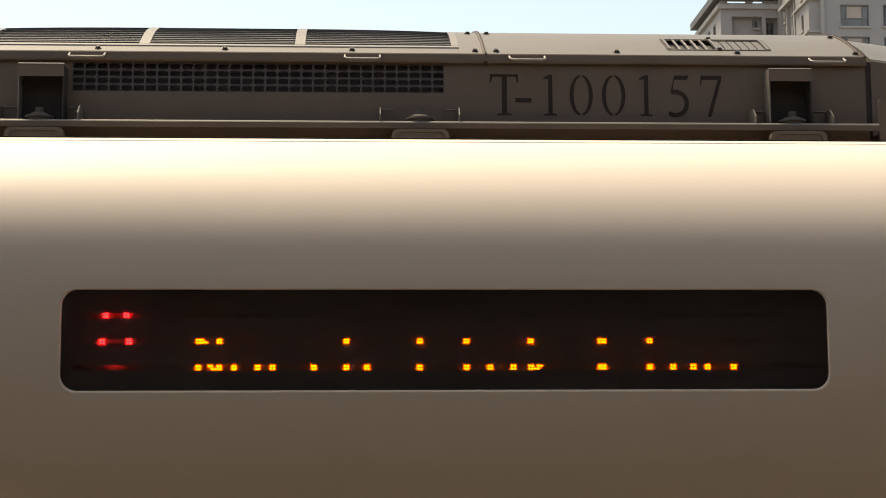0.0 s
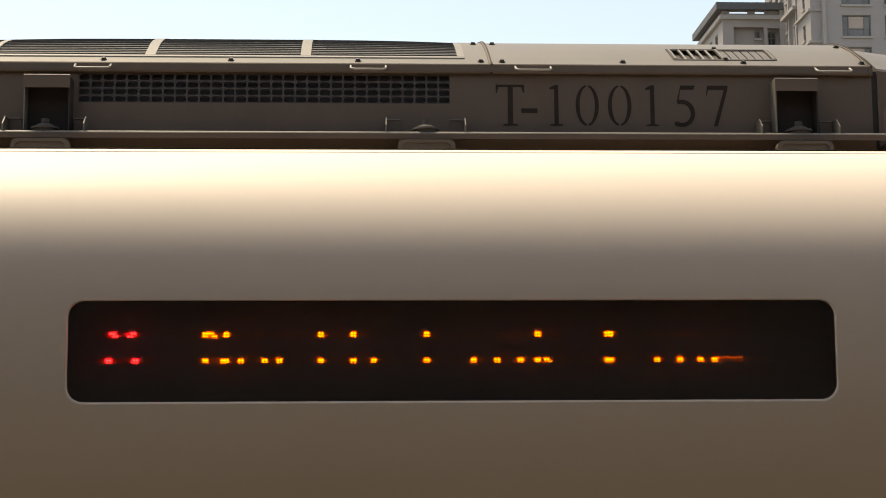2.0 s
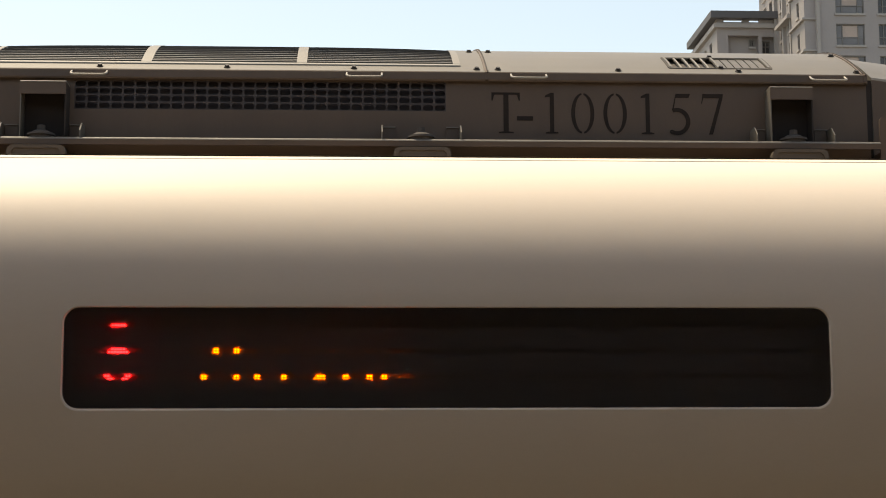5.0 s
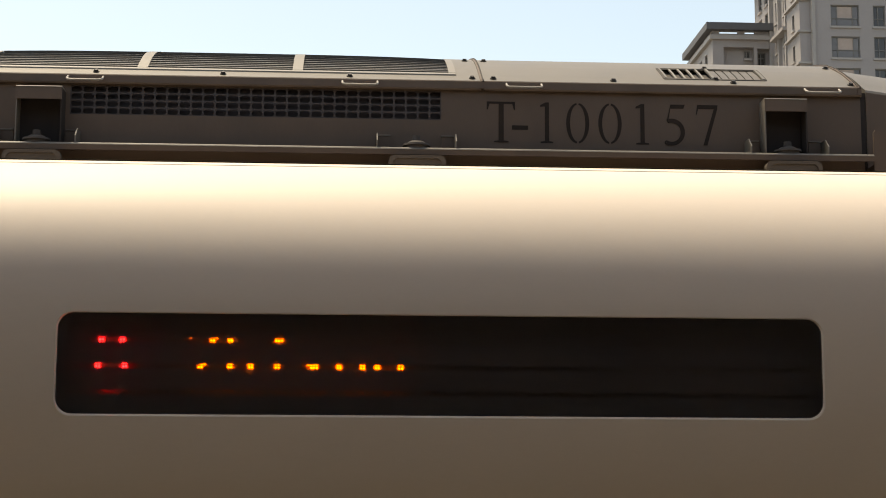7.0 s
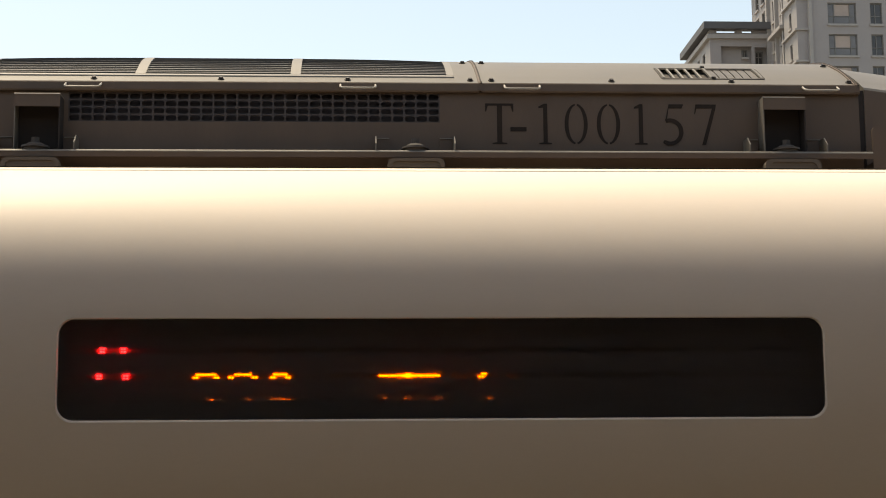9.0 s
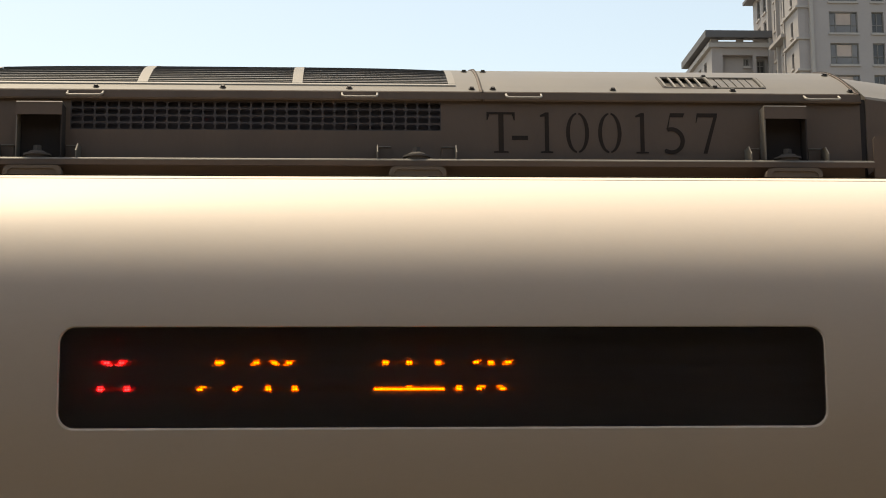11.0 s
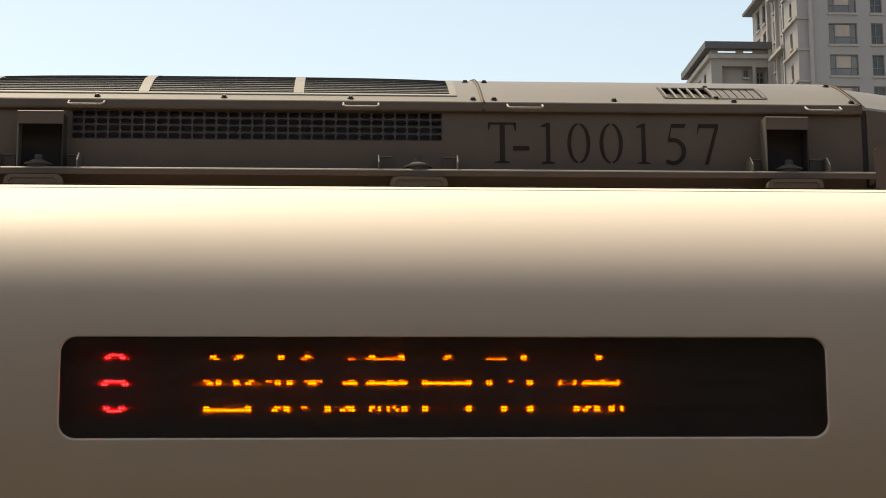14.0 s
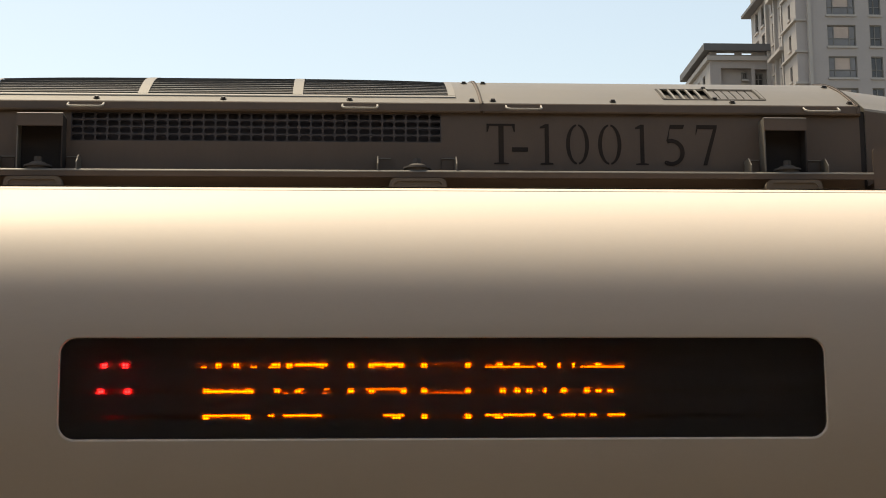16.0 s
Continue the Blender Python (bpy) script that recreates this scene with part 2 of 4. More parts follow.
def skin_profile():
    """Upper part of the side and roof: a soft shoulder, then a flat crown."""
    pts = [(bulge(2.09), 2.09)]
    for i in range(41):
        th = SHOULDER_FROM + (radians(78.5) - SHOULDER_FROM) * i / 40
        pts.append(shoulder(th))
    y, z = pts[-1]
    for i in range(1, 13):
        s = i / 12
        u = (1.42 - y) * s
        pts.append((y + u, z + math.tan(radians(11.5)) * (u - u * u / (2 * 0.34)) if u < 0.34 else z + math.tan(radians(11.5)) * 0.17))
    return pts


top = skin_profile()
car = empty("train_car", 0, 0, 0)
tagged(car, "white painted passenger train car with an amber LED sign", "train car")
crown = [(2.84 - y, z) for y, z in reversed(top)]
lower = [(2.81, 1.6), (2.80, 0.2), (2.74, -0.15), (0.10, -0.15), (0.05, 0.2), (0.045, 0.9), (0.040, 1.4)]
lower += [(bulge(1.58 + 0.02 * i), 1.58 + 0.02 * i) for i in range(7)]
shell = sweep(top + crown[1:] + lower, (BODY0, BODY1))
# the side below the shoulder, with a rounded opening for the sign
hole = rounded(LX0, LX1, LZ0, LZ1, LR)
ring_out = []
n4 = len(hole) // 4
corners = ((PX1, PZ1), (PX0, PZ1), (PX0, PZ0), (PX1, PZ0))
for k in range(4):
    for i in range(n4):
        hx, hz = hole[k * n4 + i]
        if i < n4 // 2:
            q = (corners[k][0], hz) if k in (0, 2) else (hx, corners[k][1])
        elif i == n4 // 2:
            q = corners[k]
        else:
            q = (hx, corners[k][1]) if k in (0, 2) else (corners[k][0], hz)
        ring_out.append(q)


for xa, xb in ((BODY0, PX0), (PX1, BODY1)):
    zs = sorted({round(z, 6) for x, z in ring_out if abs(x - PX0) < 1e-6})
    cols_ = [[shell.verts.new((x, bulge(z), z)) for z in zs] for x in (xa, xb)]
    for i in range(len(zs) - 1):
        shell.faces.new((cols_[0][i], cols_[1][i], cols_[1][i + 1], cols_[0][i + 1]))


def inset(d):
    lift = 0.45 * max(0.0, min(d, 0.0036))
    return rounded(LX0 + d, LX1 - d, LZ0 + d + lift, LZ1 - d + lift, LR - d * 0.6)


rim = [[(x, bulge(z), z) for x, z in ring_out]]
for d, y in ((-0.0015, 0.0), (0.0, 0.0003), (0.0008, 0.0010), (0.0019, 0.0025), (0.0031, 0.0046), (0.0036, 0.0065)):
    rim.append([(x, y + bulge(z), z) for x, z in inset(d)])
loops_into(shell, rim)
bmesh.ops.remove_doubles(shell, verts=shell.verts, dist=0.0004)
body = part("car_body", shell, WHITE, car, smooth=True)
for xe in (BODY0, BODY1):
    endp = bmesh.new()
    endp.faces.new([endp.verts.new((xe, y, z)) for y, z in top + crown[1:] + lower + [(0, 1.7)][:0]])
    part("end_wall", endp, WHITE, car)
# sheet out of view, added to set how much light reaches the unit's foot
roof_sheet = [(y, z + 0.003) for y, z in top if y > 0.30] + [(y, z + 0.003) for y, z in crown[1:] if y < 2.54]
part("roof_bounce_sheet", sweep(roof_sheet, (BODY0, BODY1)), ROOF_BOUNCE, car, "unseen roof sheet added to tune light bounced onto the unit")
# drip bead along the shoulder
th = radians(68)
part("drip_bead", sweep([(shoulder(th)[0] + 0.0013 * math.cos(a), shoulder(th)[1] + 0.0013 * math.sin(a))
                         for a in [2 * math.pi * k / 8 for k in range(8)]], (BODY0, BODY1), True), SEALANT, car, smooth=True)

# ---- LED sign ----
DZ = 0.00119      # metres to a unit of the sign's layout
PITCH, ROW0, ROWS_BY = 0.0062, 28.5, 5.26    # between diodes; first row and step of the layout
sign = empty("led_sign", 0, 0, 1.94)
tagged(sign, "long black LED destination sign with amber and red dots", "destination sign")


def lx(u):
    return -0.2 + 1.0036 * ((-0.8098 + 0.0011783 * u) / (1 - 0.00001885 * u) + 0.2)


def lz(v):
    return SZ1 - v * DZ - 1.94


# black sealing strip between the painted rim and the pane
strip = [[(x, y + bulge(z), z - 1.94) for x, z in inset(d)] for d, y in ((0.0034, 0.0060), (0.0044, 0.0064), (0.0052, 0.0125))]
part("sealing_strip", loops_into(bmesh.new(), strip), BORDER, sign, "black rubber sealing strip", True)
# black printed border of the pane with the clear field in the middle
border = bmesh.new()
o = [(x, z - 1.94) for x, z in rounded(LX0 - 0.02, LX1 + 0.02, LZ0 - 0.03, LZ1 + 0.03, 0.03)]
i_ = [(x, z) for x, z in rounded(lx(18), lx(1340), lz(141.8), lz(12), 0.008)]
loops_into(border, [[(x, 0.0135, z) for x, z in o], [(x, 0.0135, z) for x, z in i_], [(x, 0.0155, z) for x, z in i_], [(x, 0.0155, z) for x, z in o]])
part("sign_border", border, BORDER, sign, "black printed border")
pane = bmesh.new()
front = [(x, z - 1.94) for x, z in rounded(LX0 + 0.0046, LX1 - 0.0046, LZ0 + 0.0062, LZ1 - 0.0030, LR - 0.003)]
f = [pane.verts.new((x, 0.0095, z)) for x, z in front]
b = [pane.verts.new((x, 0.0125, z)) for x, z in front]
pane.faces.new(f)
pane.faces.new(b)
for k in range(len(f)):
    pane.faces.new((f[k], f[(k + 1) % len(f)], b[(k + 1) % len(f)], b[k]))
pane_ob = part("cover_glass", pane, HALO_GLASS, sign, "cover glass, partly rough to spread a halo")
pane_ob.visible_shadow = False
part("back_plate", box(-1.0, 1.0, 0.0440, 0.0480, -0.26, 0.14), BLACK, sign)
SPACING = 1.75


def dot_mesh(dots, shift=0.0, y=0.0357):
    """Low domes, one for each lit diode."""
    verts, faces = [], []
    for u, v in dots:
        cx, cz, k = u + shift, v, len(verts)
        for rad, dy in ((0.0023, 0.0), (0.0020, -0.0013), (0.0010, -0.0020)):
            for j in range(8):
                an = 2 * math.pi * j / 8
                verts.append((cx + rad * math.cos(an), y + dy, cz + rad * math.sin(an)))
        for lv in (0, 8):
            for j in range(8):
                faces.append((k + lv + j, k + lv + (j + 1) % 8, k + lv + 8 + (j + 1) % 8, k + lv + 8 + j))
        faces.append(tuple(k + 16 + j for j in range(8)))
    me = bpy.data.meshes.new("dots")
    me.from_pydata(verts, [], faces)
    bm = bmesh.new()
    bm.from_mesh(me)
    bpy.data.meshes.remove(me)
    return bm


CAP, XH, BASE = 25.9, 62.7, 131.1


def fill(strokes):
    """Diodes inside bars (u0, u1, v0, v1) or along slanted strokes (u0, v0, u1, v1, "slant")."""
    us = [st[0] for st in strokes] + [st[1] if len(st) == 4 else st[2] for st in strokes]
    dots = set()
    for i in range(round((lx(min(us)) - 0.02) / PITCH), round((lx(max(us)) + 0.02) / PITCH) + 1):
        for j in range(-2, 22):
            x, v = (i + 0.5) * PITCH, ROW0 + ROWS_BY * j
            for st in strokes:
                if len(st) == 4:
                    hit = lx(st[0]) <= x < lx(st[1]) and st[2] <= v < st[3]
                else:
                    u0, v0, u1, v1, _ = st
                    k = (v - v0) / (v1 - v0)
                    hit = 0 <= k <= 1 and abs(x - (lx(u0) + k * (lx(u1) - lx(u0)))) < PITCH
                if hit:
                    dots.add((x, lz(v)))
                    break
    return dots


def upright(u, v0, v1):
    return (u - 5.3, u + 5.3, v0, v1)


def foot(u, v, w=13):
    return (u - w, u + w, v - 5.0, v)


def serif_n(u0, u1, top, base):
    return [upright(u0, top, base), upright(u1, XH + 10, base), (u0, u1 - 3, XH, XH + 9), (u0 + 14, u1 - 2, XH + 9, XH + 14), foot(u0, base), foot(u1, base), (u0 - 12, u0, top, top + 5)]


def serif_i(u, base):
    return [upright(u, XH, base), foot(u, base), (u - 12, u, XH, XH + 5), (u - 6, u + 6, CAP, CAP + 21)]


def serif_l(u, base):
    return [upright(u, CAP, base), (u - 13, u + 44, base - 6, base), (u + 34, u + 44, base - 20, base), (u - 13, u + 13, CAP, CAP + 5)]


def round_e(u0, u1, base):
    return [upright(u0, XH + 9, base - 9), upright(u1, XH + 9, XH + 32), (u0 + 5, u1 - 5, XH, XH + 8), (u0, u1 + 5, XH + 32, XH + 37), (u0 + 6, u1 + 2, base - 6, base), (u1 - 3, u1 + 7, base - 21, base - 6)]


LINE_A = [upright(243, CAP, BASE), foot(243, BASE), (230, 246, CAP, CAP + 5), (246, CAP + 4, 282, BASE - 2, "slant"), upright(282, CAP, BASE), (270, 295, CAP, CAP + 5),
          upright(307, XH + 10, BASE - 10), upright(348, XH + 10, BASE - 10), (313, 342, XH, XH + 8), (313, 342, BASE - 6, BASE),
          upright(373, XH, BASE), foot(373, BASE), (361, 373, XH, XH + 5), (379, 408, XH, XH + 9), upright(410, XH + 4, XH + 17),
          upright(449, 46, BASE - 6), (437, 474, XH, XH + 8), (452, 479, BASE - 6, BASE)]
LINE_A += serif_n(503, 541, CAP, BASE) + serif_l(634, BASE) + serif_i(719, BASE) + serif_n(760, 799, XH, BASE)
LINE_A += [upright(830, CAP, BASE), foot(830, BASE), (862, XH, 836, XH + 38, "slant"), (842, XH + 32, 868, BASE - 5, "slant"), foot(868, BASE), (852, 880, XH, XH + 5)]
LINE_A += serif_l(957, BASE) + serif_i(1040, BASE) + serif_n(1081, 1120, XH, BASE) + round_e(1143, 1187, BASE)
BB = BASE
LINE_B = [(231, 287, CAP, CAP + 10), (231, 240, CAP, CAP + 18), (280, CAP + 10, 238, BB - 5, "slant"), (231, 287, BB - 5, BB), (278, 288, BB - 18, BB)]
LINE_B += serif_n(305, 344, CAP, BB) + serif_i(392, BB)
LINE_B += [(436, XH, 473, BB, "slant"), (473, XH, 436, BB, "slant"), foot(436, BB), foot(473, BB), foot(436, XH + 5), foot(473, XH + 5),
           upright(501, XH, BB - 8), upright(540, XH, BB), (506, 532, BB - 8, BB), foot(542, BB), (490, 502, XH, XH + 5), (528, 540, XH, XH + 5)]
LINE_B += round_e(569, 607, BB)


def two(u):
    return [(u + 12, u + 48, 25.9, 31), (u + 5, u + 15, 31, 36.4), (u + 44, u + 54, 31, 36.4), (u + 1, u + 15, 36.4, 46.9), (u + 45, u + 57, 36.4, 62),
            (u + 50, 62, u + 7, 121, "slant"), (u, u + 59, 120.6, BASE)]


LINE_C = two(231) + two(297)
# strokes of the first written sign: top bar, box with a middle bar, long bar, stem
CARRIAGE = [(572, 670, 46.9, 52), (572, 582, 37, 95), (664, 674, 37, 95), (572, 674, 68, 73), (572, 674, 89, 94), (559, 684, 105, 110), upright(621, 26, 136)]
# strokes of the second written sign: two short ones, a hooked bar and two legs
ORDER = [(690, 727, 37, 42), (715, 94, 697, 120, "slant"), (757, 20, 738, 65, "slant"), (742, 808, 46.9, 52), (797, 807, 37, 47), (803, 52, 786, 70, "slant"), (758, 771, 60, 90),
         (762, 88, 720, 136, "slant"), (767, 88, 816, 136, "slant")]
EIGHT = ["...#####...", "..##...##.."] + [".##.....##."] * 4 + ["..##...##..", "...##.##...", "...#####...", "..#######..", ".##.....##."]
EIGHT += ["##.......##"] * 6 + [".##.....##.", "..##...##..", "...#####..."]


def written(j, strokes):
    """Diodes of a written sign, the j-th of the line: each stroke runs from column, row to column, row, some of them two diodes wide."""
    first, dots = round(lx(295.5 + 129.9 * j) / PITCH) - 12, set()
    for c0, r0, c1, r1, *wide in strokes:
        n = max(abs(c1 - c0), abs(r1 - r0), 1)
        for i in range(n + 1):
            c, r_ = round(c0 + (c1 - c0) * i / n), round(r0 + (r1 - r0) * i / n)
            for d in range(2 if wide else 1):
                dots.add(((first + c + d + 0.5) * PITCH, lz(ROW0 + ROWS_BY * (r_ - 2))))
    return sorted(dots)


W = "wide"
TRAIN_NAME = [
    [(6, 0, 8, 3, W), (15, 0, 13, 3, W), (1, 4, 22, 4), (8, 5, 8, 10, W), (14, 5, 14, 10, W), (3, 6, 5, 9, W), (20, 6, 18, 9, W), (0, 10, 23, 10),
     (4, 14, 20, 14), (4, 18, 18, 18), (4, 22, 18, 22), (4, 13, 4, 23, W), (18, 13, 18, 23, W)],
    [(4, 0, 0, 8, W), (3, 5, 3, 14, W), (7, 4, 7, 12, W), (13, 0, 10, 5, W), (11, 5, 20, 5), (18, 6, 10, 14, W), (13, 8, 20, 13, W), (13, 8, 18, 8),
     (3, 16, 1, 22, W), (6, 15, 6, 22, W), (6, 22, 18, 22), (7, 21, 18, 21), (18, 19, 18, 21), (11, 15, 12, 17, W), (19, 15, 22, 21, W)],
    [(0, 2, 6, 2), (1, 9, 5, 9), (0, 18, 6, 16), (3, 1, 3, 18, W), (9, 1, 21, 1), (10, 0, 10, 17, W), (16, 1, 16, 13, W), (10, 5, 20, 5), (9, 9, 22, 9), (9, 13, 22, 13),
     (20, 0, 20, 8, W), (21, 13, 21, 21, W), (10, 16, 9, 21), (13, 16, 13, 18), (16, 16, 16, 18), (18, 16, 19, 18), (15, 22, 21, 22), (18, 23, 20, 23)],
    [(11, 0, 9, 3, W), (2, 4, 20, 4), (3, 4, 3, 23, W), (18, 4, 18, 23, W), (3, 9, 19, 9), (3, 15, 19, 15), (3, 21, 19, 21)],
    [(0, 1, 6, 1), (4, 1, 4, 6, W), (0, 6, 6, 6), (0, 6, 0, 12, W), (0, 12, 6, 12), (5, 12, 5, 21, W), (0, 22, 4, 22), (3, 23, 5, 23), (12, 0, 9, 6, W), (7, 6, 16, 6),
     (16, 3, 20, 7, W), (8, 7, 8, 8), (10, 11, 20, 11), (10, 11, 10, 16, W), (20, 11, 20, 16), (10, 16, 20, 16), (14, 7, 14, 22, W), (6, 22, 16, 22), (18, 20, 21, 23, W)],
    [(0, 2, 5, 2), (0, 2, 0, 9), (5, 2, 5, 9), (0, 10, 5, 10), (0, 12, 6, 12), (1, 13, 0, 16, W), (0, 16, 6, 16), (5, 16, 5, 21, W), (1, 22, 5, 22), (13, 0, 13, 5, W),
     (14, 2, 20, 2), (8, 6, 22, 6), (9, 6, 9, 17, W), (8, 18, 7, 22, W), (20, 6, 20, 8), (8, 9, 20, 9), (14, 8, 14, 12, W), (14, 12, 21, 12), (13, 14, 11, 22, W),
     (17, 14, 17, 21, W), (17, 22, 22, 22), (21, 17, 22, 21)],
]


def eight(u):
    return [(lx(u) + c * PITCH, lz(ROW0 + ROWS_BY * r_)) for r_, row in enumerate(EIGHT) for c, m_ in enumerate(row) if m_ == "#"]


board = part("message_board", box(-0.82, SPACING * 3 + 0.82, 0.0358, 0.0378, -0.085, 0.085), BOARD, sign, "black board carrying rows of lit amber diodes")
for k, line in enumerate((LINE_A, LINE_B, LINE_C, [])):
    dots = []
    if line:
        dots += sorted(fill(line))
    if k == 2:
        dots += eight(367) + sorted(fill(CARRIAGE)) + [(x, z + 0.0026) for x, z in sorted(fill([(568, 675, 31, 36)]))] + sorted(fill(ORDER))
    if k == 3:
        for j, strokes in enumerate(TRAIN_NAME):
            dots += written(j, strokes)
    part("lit_message", dot_mesh(sorted(set(dots)), SPACING * k), AMBER, board, "amber diodes glowing")["kind"] = "stuff"
part("car_number", dot_mesh(eight(69.5), 0, 0.0335), RED, sign, "red glowing digit of diodes")["kind"] = "stuff"
# refresh bands: added dark slats travel over the diodes in place of unlit rows
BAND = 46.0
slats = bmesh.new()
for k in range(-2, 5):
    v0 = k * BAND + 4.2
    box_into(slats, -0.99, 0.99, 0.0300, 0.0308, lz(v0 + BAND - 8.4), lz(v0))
bands = part("refresh_mask", slats, BLACK, sign, "added dark slats standing in for unlit refresh rows")

# ---- roof unit ----
S = 0.62          # outer face of the unit's side
RIM = 2.711


def roof_z(u):
    return RIM + 0.618 * u - 0.532 * u * u


unit = empty("air_conditioning_unit", 0, S, 2.44)
tagged(unit, "beige weathered roof air conditioning unit with louvred lid", "air conditioner")
U0, U1, SEAM = -2.35, 1.101, 0.127


def upart(name, bm, mat, parent=None, label="", smooth=False):
    if parent is None:
        bmesh.ops.translate(bm, verts=bm.verts, vec=(0, -S, -2.44))
        return part(name, bm, mat, unit, label, smooth)
    bmesh.ops.translate(bm, verts=bm.verts, vec=(0, -S, -2.44))
    return part(name, bm, mat, parent, label, smooth)


# side wall with the grille field left open
GX0, GX1, GZ0, GZ1, COLS, ROWS = -0.904, 0.024, 2.610, 2.684, 31, 4
side = bmesh.new()
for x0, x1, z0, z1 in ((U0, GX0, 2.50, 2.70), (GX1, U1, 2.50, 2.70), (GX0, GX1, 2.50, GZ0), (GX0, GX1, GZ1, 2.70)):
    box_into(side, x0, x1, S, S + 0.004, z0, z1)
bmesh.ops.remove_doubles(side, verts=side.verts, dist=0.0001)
upart("side_wall", side, SHADED_PAINT)
grille = bmesh.new()
cw, chh = (GX1 - GX0) / COLS, (GZ1 - GZ0) / ROWS
for r in range(ROWS):
    for c in range(COLS):
        cx, cz = GX0 + (c + 0.5) * cw, GZ0 + (r + 0.5) * chh
        holep = rounded(cx - 0.0130, cx + 0.0130, cz - 0.0075, cz + 0.0075, 0.0055, 2)
        n_ = len(holep) // 4
        cell = []
        cor = ((cx + cw / 2, cz + chh / 2), (cx - cw / 2, cz + chh / 2), (cx - cw / 2, cz - chh / 2), (cx + cw / 2, cz - chh / 2))
        for k in range(4):
            for i in range(n_):
                hx, hz = holep[k * n_ + i]
                if i == 1:
                    cell.append(cor[k])
                elif (i == 0) == (k in (0, 2)):
                    cell.append((cor[k][0], hz))
                else:
                    cell.append((hx, cor[k][1]))
        loops_into(grille, [[(x, S, z) for x, z in cell], [(x, S, z) for x, z in holep], [(x, S + 0.005, z) for x, z in holep]])
upart("grille", grille, GRILLE, None, "perforated intake grille with oblong holes")
upart("coil", box(GX0 - 0.02, GX1 + 0.02, S + 0.014, S + 0.03, 2.60, 2.70), COIL)
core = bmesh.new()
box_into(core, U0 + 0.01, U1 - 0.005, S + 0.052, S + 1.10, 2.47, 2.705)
upart("housing", core, SHADE_AND_GASKET)


def louvre_u(slope):
    """Where the curved lid meets a straight line that rises at the given slope from the platform side."""
    a_, b_, c_ = 0.532, -(0.618 - slope), -(RIM - 1.655) + slope * 4.13
    return (-b_ - math.sqrt(max(0.0, b_ * b_ - 4 * a_ * c_))) / (2 * a_)


LOUV = ((-1.52, -1.142), (-1.127, -0.748), (-0.722, -0.354), (-0.328, 0.046))


def crowned(bm):
    """The louvred lid swells a little along its length."""
    for v in bm.verts:
        rise, k = max(0.0, 1 - ((v.co.x + 0.56) / 0.62) ** 4), min(1.0, max(0.0, (v.co.y - S - 0.05) / 0.16))
        v.co.z += 0.0068 * rise * k * k * (3 - 2 * k)
    return bm


def between(x0, x1, n=8):
    return [x0 + (x1 - x0) * i / n for i in range(n + 1)]


def lid_with_louvres(x0, x1, fields, ua, ub):
    """A curved lid with rectangular fields cut through its slope."""
    us = sorted({0.002, ua, ub, *[ua + (ub - ua) * i / 10 for i in range(11)], *[ub + (1.166 - ub) * i / 14 for i in range(15)]})
    xs = sorted({x0, x1, *[x for f_ in fields for x in between(*f_)]})
    bm = bmesh.new()
    grid = {}
    for x in xs:
        for u in us:
            grid[x, u] = bm.verts.new((x, S + u, roof_z(u)))
    for xa, xb in zip(xs, xs[1:]):
        open_ = any(f_[0] <= xa and xb <= f_[1] for f_ in fields)
        for va, vb in zip(us, us[1:]):
            if open_ and ua <= va and vb <= ub + 1e-6:
                continue
            bm.faces.new((grid[xa, va], grid[xb, va], grid[xb, vb], grid[xa, vb]))
    edge = [(S - 0.012, 2.686), (S - 0.014, 2.690), (S - 0.014, 2.7075), (S - 0.0125, 2.7105), (S - 0.008, 2.7120)]
    rings = [[bm.verts.new((x, y, z)) for y, z in edge[-2:]] + [grid[x, 0.002]] for x in xs]
    for a, b_ in zip(rings, rings[1:]):
        for i in range(2):
            bm.faces.new((a[i], a[i + 1], b_[i + 1], b_[i]))
    for x in (x0, x1):
        bm.faces.new([bm.verts.new((x, y, z)) for y, z in edge] + [bm.verts.new((x, S + u, roof_z(u))) for u in us] + [bm.verts.new((x, S + 1.166, 2.686))])
    return bm


left_lid = upart("louvred_lid", crowned(lid_with_louvres(U0, SEAM - 0.004, LOUV, 0.058, 0.52)), LIT_PAINT, None, "curved beige lid in the lit tone, with louvre fields", True)
right_lid = upart("plain_lid", lid_with_louvres(SEAM + 0.004, U1, ((0.612, 0.730), (0.736, 0.862)), 0.052, 0.150), LIT_PAINT, None, "curved beige lid in the lit tone, with a small vent", True)
# flanges take the lid paint's shaded tone
for lid_, x0, x1 in ((left_lid, U0, SEAM - 0.004), (right_lid, SEAM + 0.004, U1)):
    upart("lid_flange", sweep([(S - 0.012, 2.686), (S - 0.014, 2.690), (S - 0.014, 2.7075), (S - 0.0125, 2.7105), (S - 0.010, 2.7085), (S - 0.010, 2.686)], (x0, x1), True), SHADED_PAINT, lid_, "turned-down edge in the shaded tone")
